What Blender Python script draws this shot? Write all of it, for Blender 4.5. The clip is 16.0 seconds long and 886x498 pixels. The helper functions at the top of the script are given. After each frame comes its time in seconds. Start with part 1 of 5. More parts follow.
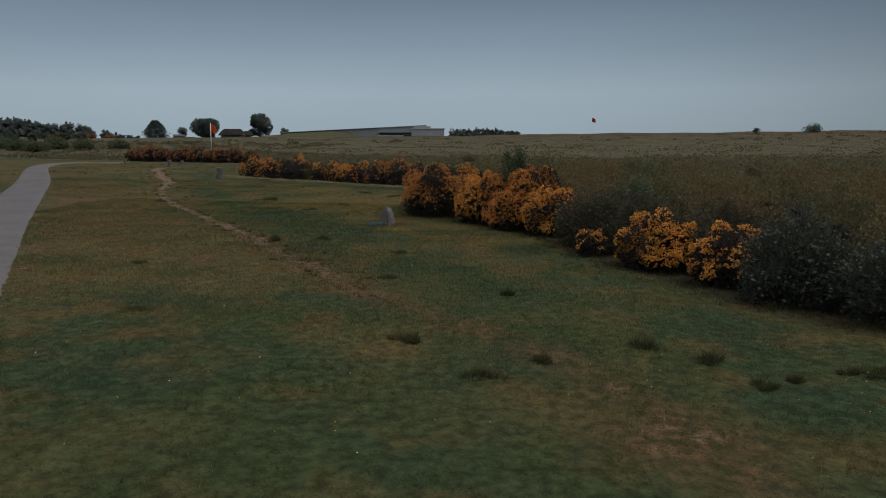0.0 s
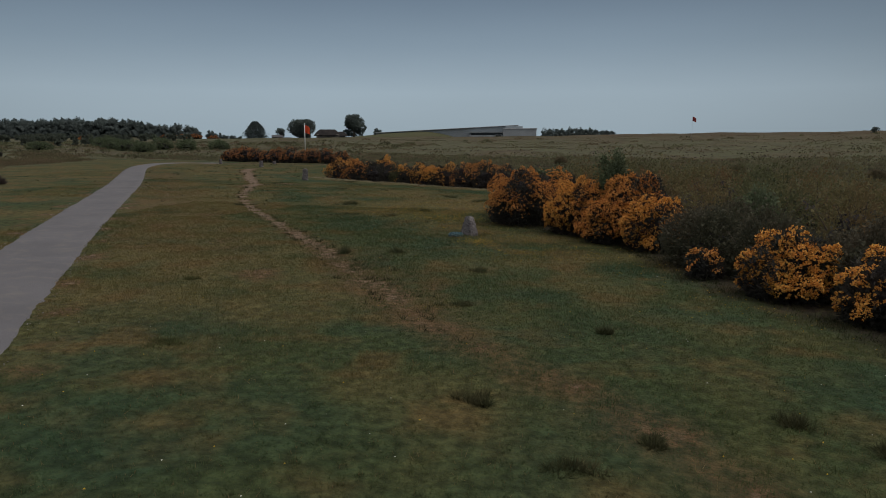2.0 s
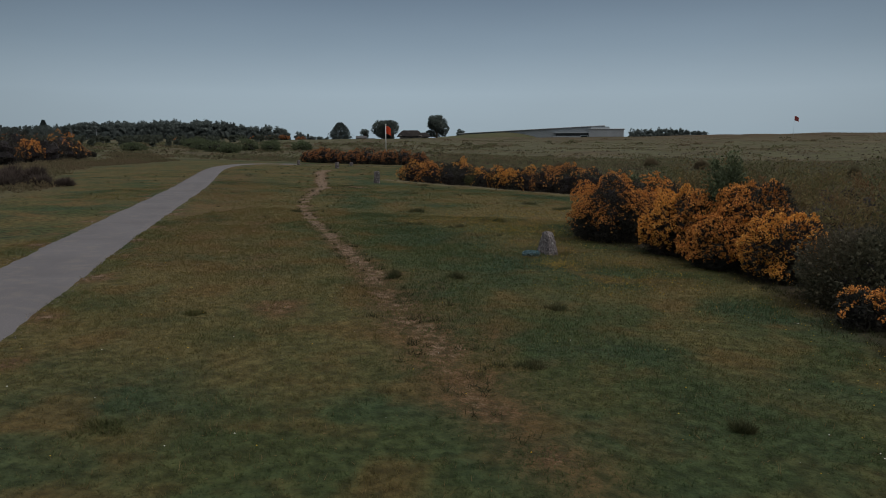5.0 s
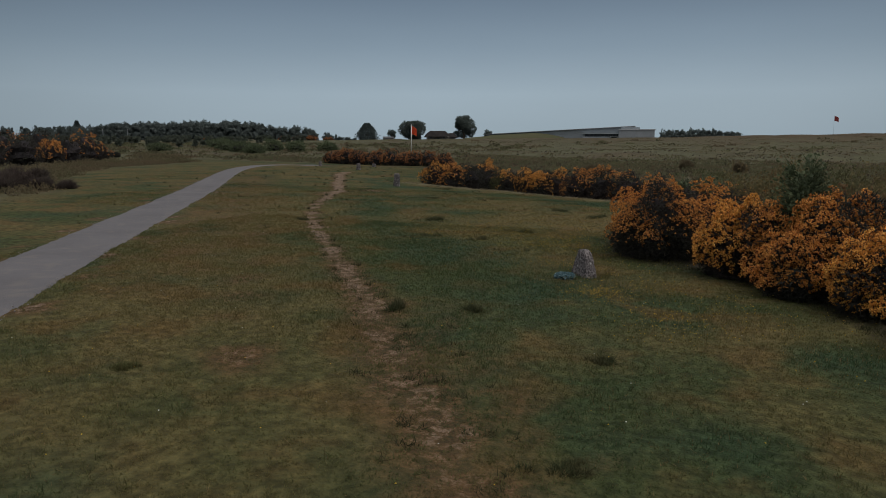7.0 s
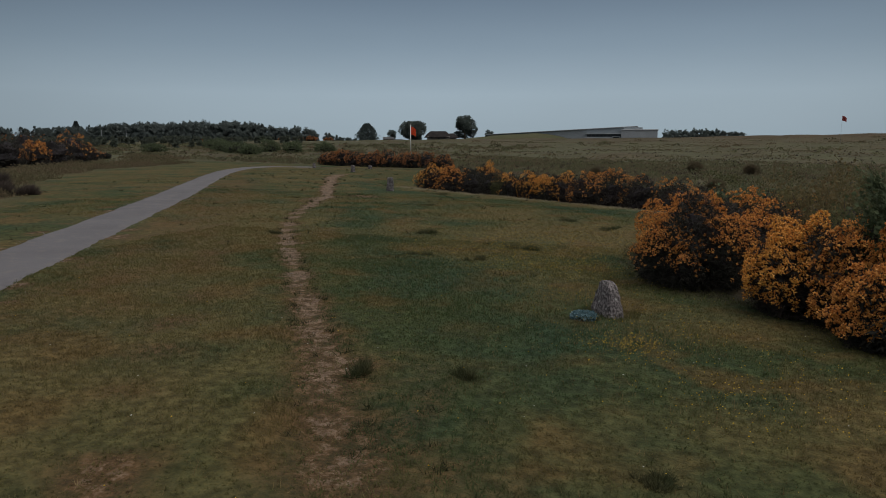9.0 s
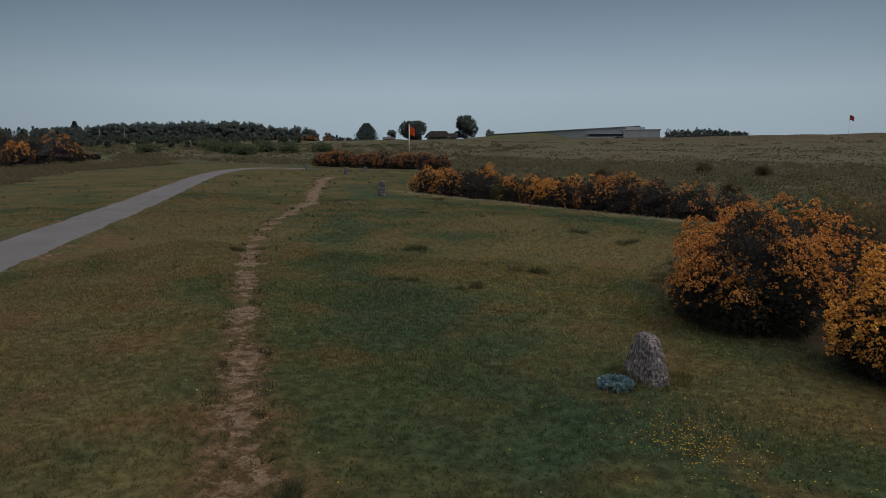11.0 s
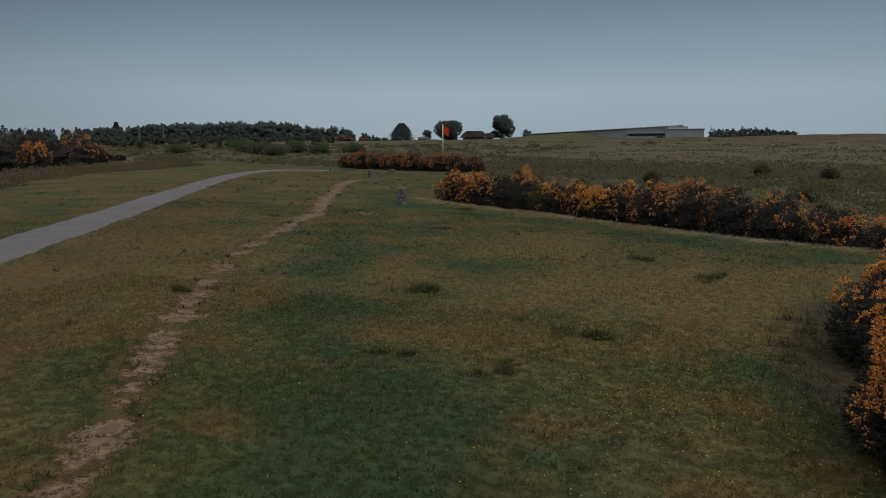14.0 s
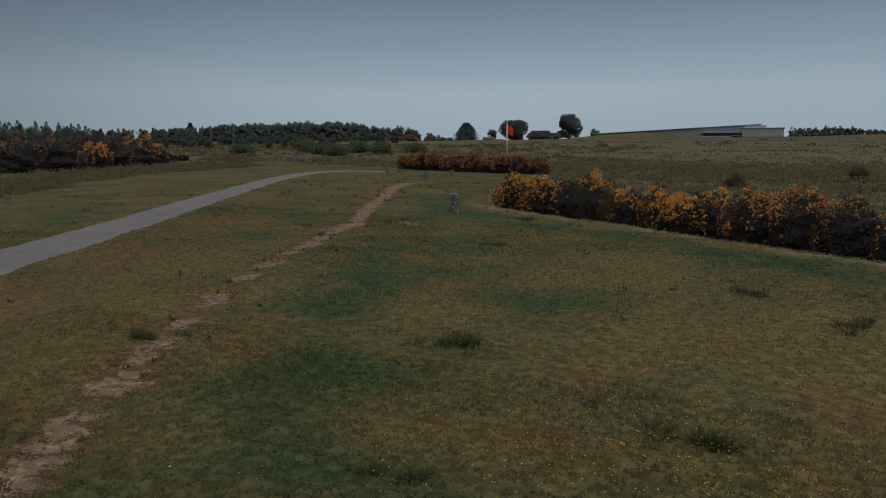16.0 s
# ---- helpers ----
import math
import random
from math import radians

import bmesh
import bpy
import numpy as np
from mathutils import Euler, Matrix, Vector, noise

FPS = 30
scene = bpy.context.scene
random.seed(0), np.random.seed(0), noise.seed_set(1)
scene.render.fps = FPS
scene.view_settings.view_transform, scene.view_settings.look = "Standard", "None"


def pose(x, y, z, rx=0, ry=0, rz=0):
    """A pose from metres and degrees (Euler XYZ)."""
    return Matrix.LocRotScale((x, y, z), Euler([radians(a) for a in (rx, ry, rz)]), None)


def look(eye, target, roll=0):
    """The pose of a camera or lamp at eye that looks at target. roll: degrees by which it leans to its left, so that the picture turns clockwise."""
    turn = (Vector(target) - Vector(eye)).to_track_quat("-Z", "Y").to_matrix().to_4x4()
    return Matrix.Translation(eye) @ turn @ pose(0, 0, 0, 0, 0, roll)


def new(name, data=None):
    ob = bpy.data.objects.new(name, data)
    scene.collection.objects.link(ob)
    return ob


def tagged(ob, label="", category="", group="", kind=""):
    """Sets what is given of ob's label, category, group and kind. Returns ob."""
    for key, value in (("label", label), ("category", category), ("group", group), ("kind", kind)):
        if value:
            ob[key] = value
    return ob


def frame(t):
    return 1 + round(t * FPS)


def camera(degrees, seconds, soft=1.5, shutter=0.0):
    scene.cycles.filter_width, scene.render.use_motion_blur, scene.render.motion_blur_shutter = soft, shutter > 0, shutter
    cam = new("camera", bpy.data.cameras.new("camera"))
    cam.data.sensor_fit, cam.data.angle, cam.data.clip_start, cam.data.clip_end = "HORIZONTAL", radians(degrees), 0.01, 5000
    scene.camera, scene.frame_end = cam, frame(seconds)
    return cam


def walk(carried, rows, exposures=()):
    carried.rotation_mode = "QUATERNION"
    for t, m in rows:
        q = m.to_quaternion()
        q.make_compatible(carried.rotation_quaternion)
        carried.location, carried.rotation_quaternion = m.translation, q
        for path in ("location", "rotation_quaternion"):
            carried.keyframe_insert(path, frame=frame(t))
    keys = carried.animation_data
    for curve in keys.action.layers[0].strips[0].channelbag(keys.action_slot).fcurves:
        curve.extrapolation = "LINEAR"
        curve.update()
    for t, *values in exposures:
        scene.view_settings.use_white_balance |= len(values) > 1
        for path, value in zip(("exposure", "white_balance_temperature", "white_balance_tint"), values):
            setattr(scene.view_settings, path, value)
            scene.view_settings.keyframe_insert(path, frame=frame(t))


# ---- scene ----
cam = camera(63.5, 16.0, soft=0.6)
METRES, EYE, TILT, LEAN, TURN = 22.5, 2.52, 0.0, 1.17, 0.0
ROWS = [
    (0.0, 0.0, 0.0, 0.0, 0.17, -8.28, -1.18),
    (0.5, 0.0016, 0.0224, 0.0007, 2.13, -8.33, -1.15),
    (1.0, 0.0028, 0.0455, 0.0018, 3.98, -8.37, -1.18),
    (1.5, 0.0031, 0.0688, 0.0021, 5.82, -8.4, -1.17),
    (2.0, 0.0036, 0.0901, 0.0037, 7.43, -8.43, -1.15),
    (2.5, 0.0042, 0.1125, 0.004, 8.81, -8.46, -1.16),
    (3.0, 0.004, 0.1347, 0.0045, 9.75, -8.47, -1.15),
    (3.5, 0.0029, 0.1569, 0.0045, 10.73, -8.48, -1.16),
    (4.0, 0.001, 0.1792, 0.0034, 11.83, -8.48, -1.18),
    (4.5, -0.0014, 0.2034, 0.004, 13.0, -8.49, -1.15),
    (7.0, -0.0247, 0.3478, 0.0046, 16.25, -8.49, -1.2),
    (7.5, -0.0314, 0.3804, 0.0058, 16.28, -8.49, -1.19),
    (8.0, -0.0386, 0.413, 0.0061, 16.3, -8.49, -1.16),
    (8.5, -0.0456, 0.4454, 0.0068, 16.32, -8.49, -1.18),
    (9.0, -0.0523, 0.4802, 0.0073, 16.35, -8.47, -1.16),
    (11.5, -0.0877, 0.6496, 0.0092, 16.47, -8.48, -1.09),
    (12.0, -0.0954, 0.6868, 0.009, 16.66, -8.46, -1.07),
    (12.5, -0.1038, 0.7233, 0.0095, 17.07, -8.48, -1.06),
    (13.0, -0.1125, 0.7603, 0.0095, 17.54, -8.49, -1.06),
    (13.5, -0.1211, 0.7965, 0.0101, 18.34, -8.51, -1.05),
    (14.0, -0.1292, 0.8305, 0.0101, 19.33, -8.53, -1.05),
    (14.5, -0.1382, 0.8686, 0.0099, 20.61, -8.55, -1.03),
    (15.0, -0.1475, 0.906, 0.0105, 21.9, -8.58, -1.02),
    (15.5, -0.1578, 0.9439, 0.0105, 23.2, -8.6, -1.02),
    (16.0, -0.1689, 0.9812, 0.0107, 24.53, -8.63, -1.0),
]
walk(cam, [(t, pose(0, 0, EYE, TILT, LEAN, TURN) @ pose(METRES * x, METRES * y, METRES * z, 90 + pitch, roll, yaw)) for t, x, y, z, yaw, pitch, roll in ROWS],
     exposures=[(0.0, 0.93), (16.0, 0.93)])

# ---------------------------------------------------------------- world and sun
SUN_ELEVATION, SUN_AZIMUTH = 62.0, 96.0      # degrees; azimuth from +y, clockwise positive
world = bpy.data.worlds.new("overcast_sky")
scene.world = world
world.use_nodes = True
wn, wl = world.node_tree.nodes, world.node_tree.links
wn.clear()
w_out = wn.new("ShaderNodeOutputWorld")
w_bg = wn.new("ShaderNodeBackground")
w_sky = wn.new("ShaderNodeTexSky")
w_sky.sky_type, w_sky.sun_disc = "NISHITA", False
w_sky.sun_elevation, w_sky.sun_rotation = radians(SUN_ELEVATION), radians(SUN_AZIMUTH)
w_sky.dust_density, w_sky.ozone_density = 3.0, 2.0
w_co = wn.new("ShaderNodeTexCoord")
w_sep = wn.new("ShaderNodeSeparateXYZ")
w_ramp = wn.new("ShaderNodeValToRGB")
w_ramp.color_ramp.interpolation = "LINEAR"
w_ramp.color_ramp.elements[0].color = (1.39, 1.76, 2.02, 1)
w_ramp.color_ramp.elements[1].color = (6.3, 6.0, 5.6, 1)
# the dip at 0.21 puts the lens's darkened upper edge into the sky
for pos, col in ((0.07, (1.42, 1.80, 2.10)), (0.13, (0.96, 1.27, 1.56)), (0.21, (0.51, 0.71, 0.96)), (0.27, (0.70, 0.86, 1.05)), (0.55, (3.9, 3.85, 3.75))):
    w_ramp.color_ramp.elements.new(pos).color = (*col, 1)
w_cloud = wn.new("ShaderNodeTexNoise")
w_map = wn.new("ShaderNodeMapping")
w_map.inputs["Scale"].default_value = (1.2, 1.2, 5.0)
w_cloud.inputs["Scale"].default_value, w_cloud.inputs["Detail"].default_value = 2.2, 5.0
w_cr = wn.new("ShaderNodeMapRange")
w_cr.inputs["To Min"].default_value, w_cr.inputs["To Max"].default_value = 0.93, 1.07
w_mul = wn.new("ShaderNodeMixRGB")
w_mul.blend_type, w_mul.inputs[0].default_value = "MULTIPLY", 1.0
w_mix = wn.new("ShaderNodeMixRGB")
w_mix.inputs[0].default_value = 0.94
wl.new(w_co.outputs["Generated"], w_sep.inputs[0])
wl.new(w_sep.outputs["Z"], w_ramp.inputs[0])
wl.new(w_co.outputs["Generated"], w_map.inputs[0])
wl.new(w_map.outputs[0], w_cloud.inputs["Vector"])
wl.new(w_cloud.outputs["Fac"], w_cr.inputs["Value"])
wl.new(w_ramp.outputs[0], w_mul.inputs[1])
wl.new(w_cr.outputs[0], w_mul.inputs[2])
wl.new(w_sky.outputs[0], w_mix.inputs[1])
wl.new(w_mul.outputs[0], w_mix.inputs[2])
# lens vignetting put into the sky: dimmer away from this bearing, unrelated to the sun
w_dot = wn.new("ShaderNodeVectorMath")
w_dot.operation = "DOT_PRODUCT"
w_dot.inputs[1].default_value = (-0.21, 0.978, 0.0)
w_vignette = wn.new("ShaderNodeMapRange")
w_vignette.interpolation_type = "SMOOTHSTEP"
for key, value in (("From Min", 0.62), ("From Max", 1.0), ("To Min", 0.70), ("To Max", 1.13)):
    w_vignette.inputs[key].default_value = value
w_mul2 = wn.new("ShaderNodeMixRGB")
w_mul2.blend_type, w_mul2.inputs[0].default_value = "MULTIPLY", 1.0
wl.new(w_co.outputs["Generated"], w_dot.inputs[0])
wl.new(w_dot.outputs["Value"], w_vignette.inputs["Value"])
wl.new(w_mix.outputs[0], w_mul2.inputs[1])
wl.new(w_vignette.outputs[0], w_mul2.inputs[2])
wl.new(w_mul2.outputs[0], w_bg.inputs["Color"])
w_bg.inputs["Strength"].default_value = 0.1
wl.new(w_bg.outputs[0], w_out.inputs[0])

sun = new("sun", bpy.data.lights.new("sun", "SUN"))
sun.data.energy, sun.data.angle, sun.data.color = 0.5, radians(35), (1.0, 0.95, 0.88)
_e, _a = radians(SUN_ELEVATION), radians(SUN_AZIMUTH)
sun.matrix_world = look((80 * math.sin(_a) * math.cos(_e), 80 * math.cos(_a) * math.cos(_e), 80 * math.sin(_e)), (0, 0, 0))


# ---------------------------------------------------------------- materials
def material(name, rough=0.9, metal=0.0, spec=0.25):
    m = bpy.data.materials.new(name)
    m.use_nodes = True
    b = m.node_tree.nodes["Principled BSDF"]
    b.inputs["Roughness"].default_value, b.inputs["Metallic"].default_value = rough, metal
    b.inputs["Specular IOR Level"].default_value = spec
    return m, m.node_tree.nodes, m.node_tree.links, b


def noise_fac(n, l, vec, scale, detail=4.0, lo=0.35, hi=0.65, stretch=None):
    """A noise of that scale (per metre), spread to 0..1 between lo and hi."""
    t = n.new("ShaderNodeTexNoise")
    t.inputs["Scale"].default_value, t.inputs["Detail"].default_value = scale, detail
    if stretch:
        mp = n.new("ShaderNodeMapping")
        mp.inputs["Scale"].default_value = stretch
        l.new(vec, mp.inputs[0])
        vec = mp.outputs[0]
    l.new(vec, t.inputs["Vector"])
    r = n.new("ShaderNodeMapRange")
    r.inputs["From Min"].default_value, r.inputs["From Max"].default_value = lo, hi
    l.new(t.outputs["Fac"], r.inputs["Value"])
    return r.outputs[0]


def mix(n, l, fac, a, b, kind="MIX"):
    """A mix of two colours (tuples or sockets)."""
    x = n.new("ShaderNodeMixRGB")
    x.blend_type = kind
    for i, v in ((0, fac), (1, a), (2, b)):
        if isinstance(v, bpy.types.NodeSocket):
            l.new(v, x.inputs[i])
        else:
            x.inputs[i].default_value = (*v, 1) if isinstance(v, tuple) else v
    return x.outputs[0]


def times(n, l, a, b, op="MULTIPLY"):
    x = n.new("ShaderNodeMath")
    x.operation = op
    for i, v in ((0, a), (1, b)):
        if isinstance(v, bpy.types.NodeSocket):
            l.new(v, x.inputs[i])
        else:
            x.inputs[i].default_value = v
    return x.outputs[0]


def bump(n, l, b, height, strength=0.5, distance=0.02):
    x = n.new("ShaderNodeBump")
    x.inputs["Strength"].default_value, x.inputs["Distance"].default_value = strength, distance
    l.new(height, x.inputs["Height"])
    l.new(x.outputs[0], b.inputs["Normal"])


def lifted(n, l, b, share):
    """Thin blades take their light as the whole sward does: their normals lean towards the sky."""
    g = n.new("ShaderNodeNewGeometry")
    v = n.new("ShaderNodeMixRGB")
    v.inputs[0].default_value, v.inputs[2].default_value = share, (0, 0, 1, 1)
    l.new(g.outputs["Normal"], v.inputs[1])
    u = n.new("ShaderNodeVectorMath")
    u.operation = "NORMALIZE"
    l.new(v.outputs[0], u.inputs[0])
    l.new(u.outputs[0], b.inputs["Normal"])


def attribute(n, name):
    a = n.new("ShaderNodeAttribute")
    a.attribute_name = name
    return a.outputs["Fac"]


GRASS_GREEN, GRASS_DEEP = (0.054, 0.070, 0.028), (0.031, 0.060, 0.033)
GRASS_DRY, STRAW = (0.116, 0.099, 0.043), (0.22, 0.16, 0.08)


def turf_colour(n, l, pos):
    """The colours of the short turf, by place: green, deep green, dry and straw patches."""
    patch = noise_fac(n, l, pos, 0.21, 6.0, 0.36, 0.64)
    deep = noise_fac(n, l, pos, 0.33, 6.0, 0.48, 0.70)
    dry = noise_fac(n, l, pos, 0.8, 7.0, 0.50, 0.64)
    fine = noise_fac(n, l, pos, 7.0, 5.0, 0.35, 0.68)
    lush = attribute(n, "lush")
    patch = times(n, l, patch, times(n, l, lush, 1.0), "SUBTRACT")
    deep = times(n, l, deep, times(n, l, lush, 0.8), "ADD")
    for k, old in enumerate((patch, deep)):
        cl = n.new("ShaderNodeClamp")
        l.new(old, cl.inputs[0])
        if k == 0:
            patch = cl.outputs[0]
        else:
            deep = cl.outputs[0]
    c = mix(n, l, patch, GRASS_GREEN, GRASS_DRY)
    c = mix(n, l, times(n, l, deep, 0.8), c, GRASS_DEEP)
    poor = n.new("ShaderNodeMapRange")
    poor.inputs["From Min"].default_value, poor.inputs["From Max"].default_value = 0.95, 0.15
    l.new(lush, poor.inputs["Value"])
    c = mix(n, l, times(n, l, times(n, l, dry, 0.7), poor.outputs[0]), c, (0.124, 0.085, 0.036))
    return c, fine


def ground_material():
    m, n, l, b = material("turf_and_moor", 0.95, spec=0.1)
    pos = n.new("ShaderNodeNewGeometry").outputs["Position"]
    c, fine = turf_colour(n, l, pos)
    dark = mix(n, l, 1.0, c, (0.45, 0.45, 0.45), "MULTIPLY")
    c = mix(n, l, fine, dark, c)
    c = mix(n, l, times(n, l, noise_fac(n, l, pos, 24.0, 4.0, 0.40, 0.62), 0.5), c, mix(n, l, 1.0, c, (1.5, 1.35, 1.2), "MULTIPLY"))
    moor, wear, lip, litter_shade = attribute(n, "moor"), attribute(n, "wear"), attribute(n, "lip"), attribute(n, "litter_shade")
    m1 = noise_fac(n, l, pos, 0.06, 7.0, 0.33, 0.55)
    m2 = noise_fac(n, l, pos, 0.42, 9.0, 0.46, 0.60)
    m3 = noise_fac(n, l, pos, 2.6, 6.0, 0.40, 0.62)
    # heather takes over from grass on the higher ground to the east
    high = n.new("ShaderNodeMapRange")
    high.inputs["From Min"].default_value, high.inputs["From Max"].default_value = 3.0, 6.2
    sep = n.new("ShaderNodeSeparateXYZ")
    l.new(pos, sep.inputs[0])
    l.new(sep.outputs["Z"], high.inputs["Value"])
    east = n.new("ShaderNodeMapRange")
    east.inputs["From Min"].default_value, east.inputs["From Max"].default_value = -110.0, -10.0
    l.new(sep.outputs["X"], east.inputs["Value"])
    mc = mix(n, l, m1, (0.094, 0.074, 0.044), (0.090, 0.094, 0.052))
    mc = mix(n, l, times(n, l, times(n, l, high.outputs[0], east.outputs[0]), 0.85), mc, (0.090, 0.058, 0.036))
    mc = mix(n, l, times(n, l, noise_fac(n, l, pos, 0.16, 8.0, 0.50, 0.66), 0.45), mc, (0.136, 0.128, 0.080))
    mc = mix(n, l, times(n, l, m2, 0.62), mc, (0.050, 0.044, 0.030))
    mc = mix(n, l, times(n, l, m3, 0.45), mc, (0.056, 0.046, 0.032))
    c = mix(n, l, moor, c, mc)
    ragged = times(n, l, times(n, l, noise_fac(n, l, pos, 6.5, 12.0, 0.42, 0.58), 0.6), times(n, l, noise_fac(n, l, pos, 31.0, 6.0, 0.40, 0.60), 0.4), "ADD")
    w = times(n, l, wear, times(n, l, times(n, l, ragged, 1.5), 0.25, "ADD"))
    sharp = n.new("ShaderNodeMapRange")
    sharp.inputs["From Min"].default_value, sharp.inputs["From Max"].default_value = 0.40, 0.72
    l.new(w, sharp.inputs["Value"])
    grit = noise_fac(n, l, pos, 9.0, 9.0, 0.46, 0.72)
    soil = mix(n, l, times(n, l, times(n, l, grit, 0.62), 0.38, "ADD"), (0.066, 0.044, 0.031), (0.25, 0.180, 0.130))
    halo = n.new("ShaderNodeMapRange")
    halo.inputs["From Min"].default_value, halo.inputs["From Max"].default_value, halo.inputs["To Max"].default_value = 0.04, 0.42, 0.85
    l.new(times(n, l, wear, times(n, l, fine, 0.6, "ADD")), halo.inputs["Value"])
    c = mix(n, l, halo.outputs[0], c, mix(n, l, ragged, (0.046, 0.031, 0.019), (0.142, 0.080, 0.040)))
    c = mix(n, l, sharp.outputs[0], c, soil)
    c = mix(n, l, times(n, l, lip, times(n, l, times(n, l, ragged, 0.8), 0.32, "ADD")), c, (0.27, 0.23, 0.155))
    # the hedge's soft shade is painted in together with the brown of the litter
    c = mix(n, l, times(n, l, litter_shade, times(n, l, times(n, l, ragged, 0.5), 0.5, "ADD")), c, mix(n, l, grit, (0.030, 0.023, 0.021), (0.062, 0.044, 0.036)))
    l.new(c, b.inputs["Base Color"])
    f2 = noise_fac(n, l, pos, 26.0, 5.0, 0.2, 0.8, (1, 1, 1))
    bump(n, l, b, f2, 0.7, 0.03)
    return m


def grass_material(name, tint, straw):
    m, n, l, b = material(name, 0.8, spec=0.15)
    g = n.new("ShaderNodeNewGeometry")
    c, fine = turf_colour(n, l, g.outputs["Position"])
    c = mix(n, l, 1.0, c, tint, "MULTIPLY")
    r = n.new("ShaderNodeMapRange")
    r.inputs["From Min"].default_value, r.inputs["From Max"].default_value = 1.0 - straw, 1.0
    l.new(g.outputs["Random Per Island"], r.inputs["Value"])
    c = mix(n, l, r.outputs[0], c, STRAW)
    l.new(c, b.inputs["Base Color"])
    lifted(n, l, b, 0.75)
    t = n.new("ShaderNodeBsdfTranslucent")
    l.new(c, t.inputs["Color"])
    x = n.new("ShaderNodeMixShader")
    x.inputs[0].default_value = 0.42
    l.new(b.outputs[0], x.inputs[1])
    l.new(t.outputs[0], x.inputs[2])
    l.new(x.outputs[0], n["Material Output"].inputs["Surface"])
    return m


def leaf_material(name, a, b_, c_, spread=0.5, rough=0.75, scale=0.6, lift=0.0, thin=0.28):
    """Foliage: three greens, leaf by leaf and patch by patch."""
    m, n, l, b = material(name, rough, spec=0.2)
    g = n.new("ShaderNodeNewGeometry")
    c = mix(n, l, g.outputs["Random Per Island"], a, b_)
    p = noise_fac(n, l, g.outputs["Position"], scale, 4.0, 0.42, 0.66)
    c = mix(n, l, times(n, l, p, spread), c, c_)
    l.new(c, b.inputs["Base Color"])
    if lift:
        lifted(n, l, b, lift)
    # light comes through thin leaves
    t = n.new("ShaderNodeBsdfTranslucent")
    l.new(c, t.inputs["Color"])
    x = n.new("ShaderNodeMixShader")
    x.inputs[0].default_value = thin
    l.new(b.outputs[0], x.inputs[1])
    l.new(t.outputs[0], x.inputs[2])
    l.new(x.outputs[0], n["Material Output"].inputs["Surface"])
    return m


def plain_material(name, a, b_, scale, rough=0.85, spec=0.25, relief=0.3, metal=0.0, stretch=None, distance=0.01):
    m, n, l, b = material(name, rough, metal, spec)
    pos = n.new("ShaderNodeTexCoord").outputs["Object"]
    f = noise_fac(n, l, pos, scale, 6.0, 0.32, 0.68, stretch)
    f2 = noise_fac(n, l, pos, scale * 7, 4.0, 0.3, 0.7, stretch)
    c = mix(n, l, f, a, b_)
    c = mix(n, l, times(n, l, f2, 0.35), c, tuple(v * 0.6 for v in a))
    l.new(c, b.inputs["Base Color"])
    bump(n, l, b, f2, relief, distance)
    return m


def stone_material():
    m, n, l, b = material("lichened_sandstone", 0.92, spec=0.2)
    pos = n.new("ShaderNodeTexCoord").outputs["Object"]
    big = noise_fac(n, l, pos, 5.0, 6.0, 0.38, 0.62)
    spot = noise_fac(n, l, pos, 30.0, 10.0, 0.43, 0.57, (1.4, 1.4, 0.7))
    pale = noise_fac(n, l, pos, 9.0, 6.0, 0.60, 0.70)
    c = mix(n, l, big, (0.165, 0.148, 0.152), (0.250, 0.226, 0.228))
    c = mix(n, l, times(n, l, spot, 0.86), c, (0.036, 0.032, 0.034))
    c = mix(n, l, pale, c, (0.34, 0.335, 0.33))
    l.new(c, b.inputs["Base Color"])
    bump(n, l, b, noise_fac(n, l, pos, 30.0, 6.0, 0.2, 0.8), 0.8, 0.012)
    return m


def path_material():
    m, n, l, b = material("gravel_path", 0.9, spec=0.2)
    pos = n.new("ShaderNodeNewGeometry").outputs["Position"]
    a1 = noise_fac(n, l, pos, 0.5, 5.0, 0.35, 0.65)
    a2 = noise_fac(n, l, pos, 45.0, 3.0, 0.3, 0.7)
    a3 = noise_fac(n, l, pos, 3.0, 6.0, 0.52, 0.70)
    c = mix(n, l, a1, (0.120, 0.116, 0.128), (0.146, 0.141, 0.154))
    c = mix(n, l, times(n, l, a2, 0.5), c, (0.090, 0.086, 0.090))
    c = mix(n, l, times(n, l, a3, 0.3), c, (0.20, 0.18, 0.16))
    l.new(c, b.inputs["Base Color"])
    bump(n, l, b, a2, 0.5, 0.01)
    return m


M_GROUND = ground_material()
M_TROD = plain_material("trodden_soil", (0.10, 0.075, 0.052), (0.15, 0.115, 0.082), 1.5, 0.95, 0.1, 0.5)
M_PATH = path_material()
M_GRASS = grass_material("grass_blades", (1.45, 1.47, 1.35), 0.16)
M_TUFT = grass_material("rank_grass", (1.15, 1.22, 1.05), 0.14)
M_STRAW = leaf_material("dry_grass", (0.20, 0.15, 0.07), (0.28, 0.21, 0.10), (0.13, 0.10, 0.05), lift=0.7)
M_STUBBLE = leaf_material("trodden_grass", (0.090, 0.054, 0.028), (0.150, 0.092, 0.048), (0.058, 0.052, 0.024), 0.6, 0.9, 2.0, lift=0.75)
M_BENTS = leaf_material("bleached_grass", (0.20, 0.17, 0.11), (0.28, 0.24, 0.16), (0.15, 0.13, 0.08), lift=0.7)
M_TUSSOCK = leaf_material("tussock_blades", (0.036, 0.048, 0.020), (0.070, 0.078, 0.032), (0.080, 0.064, 0.030), 0.6, 0.85, 1.5, 0.7)
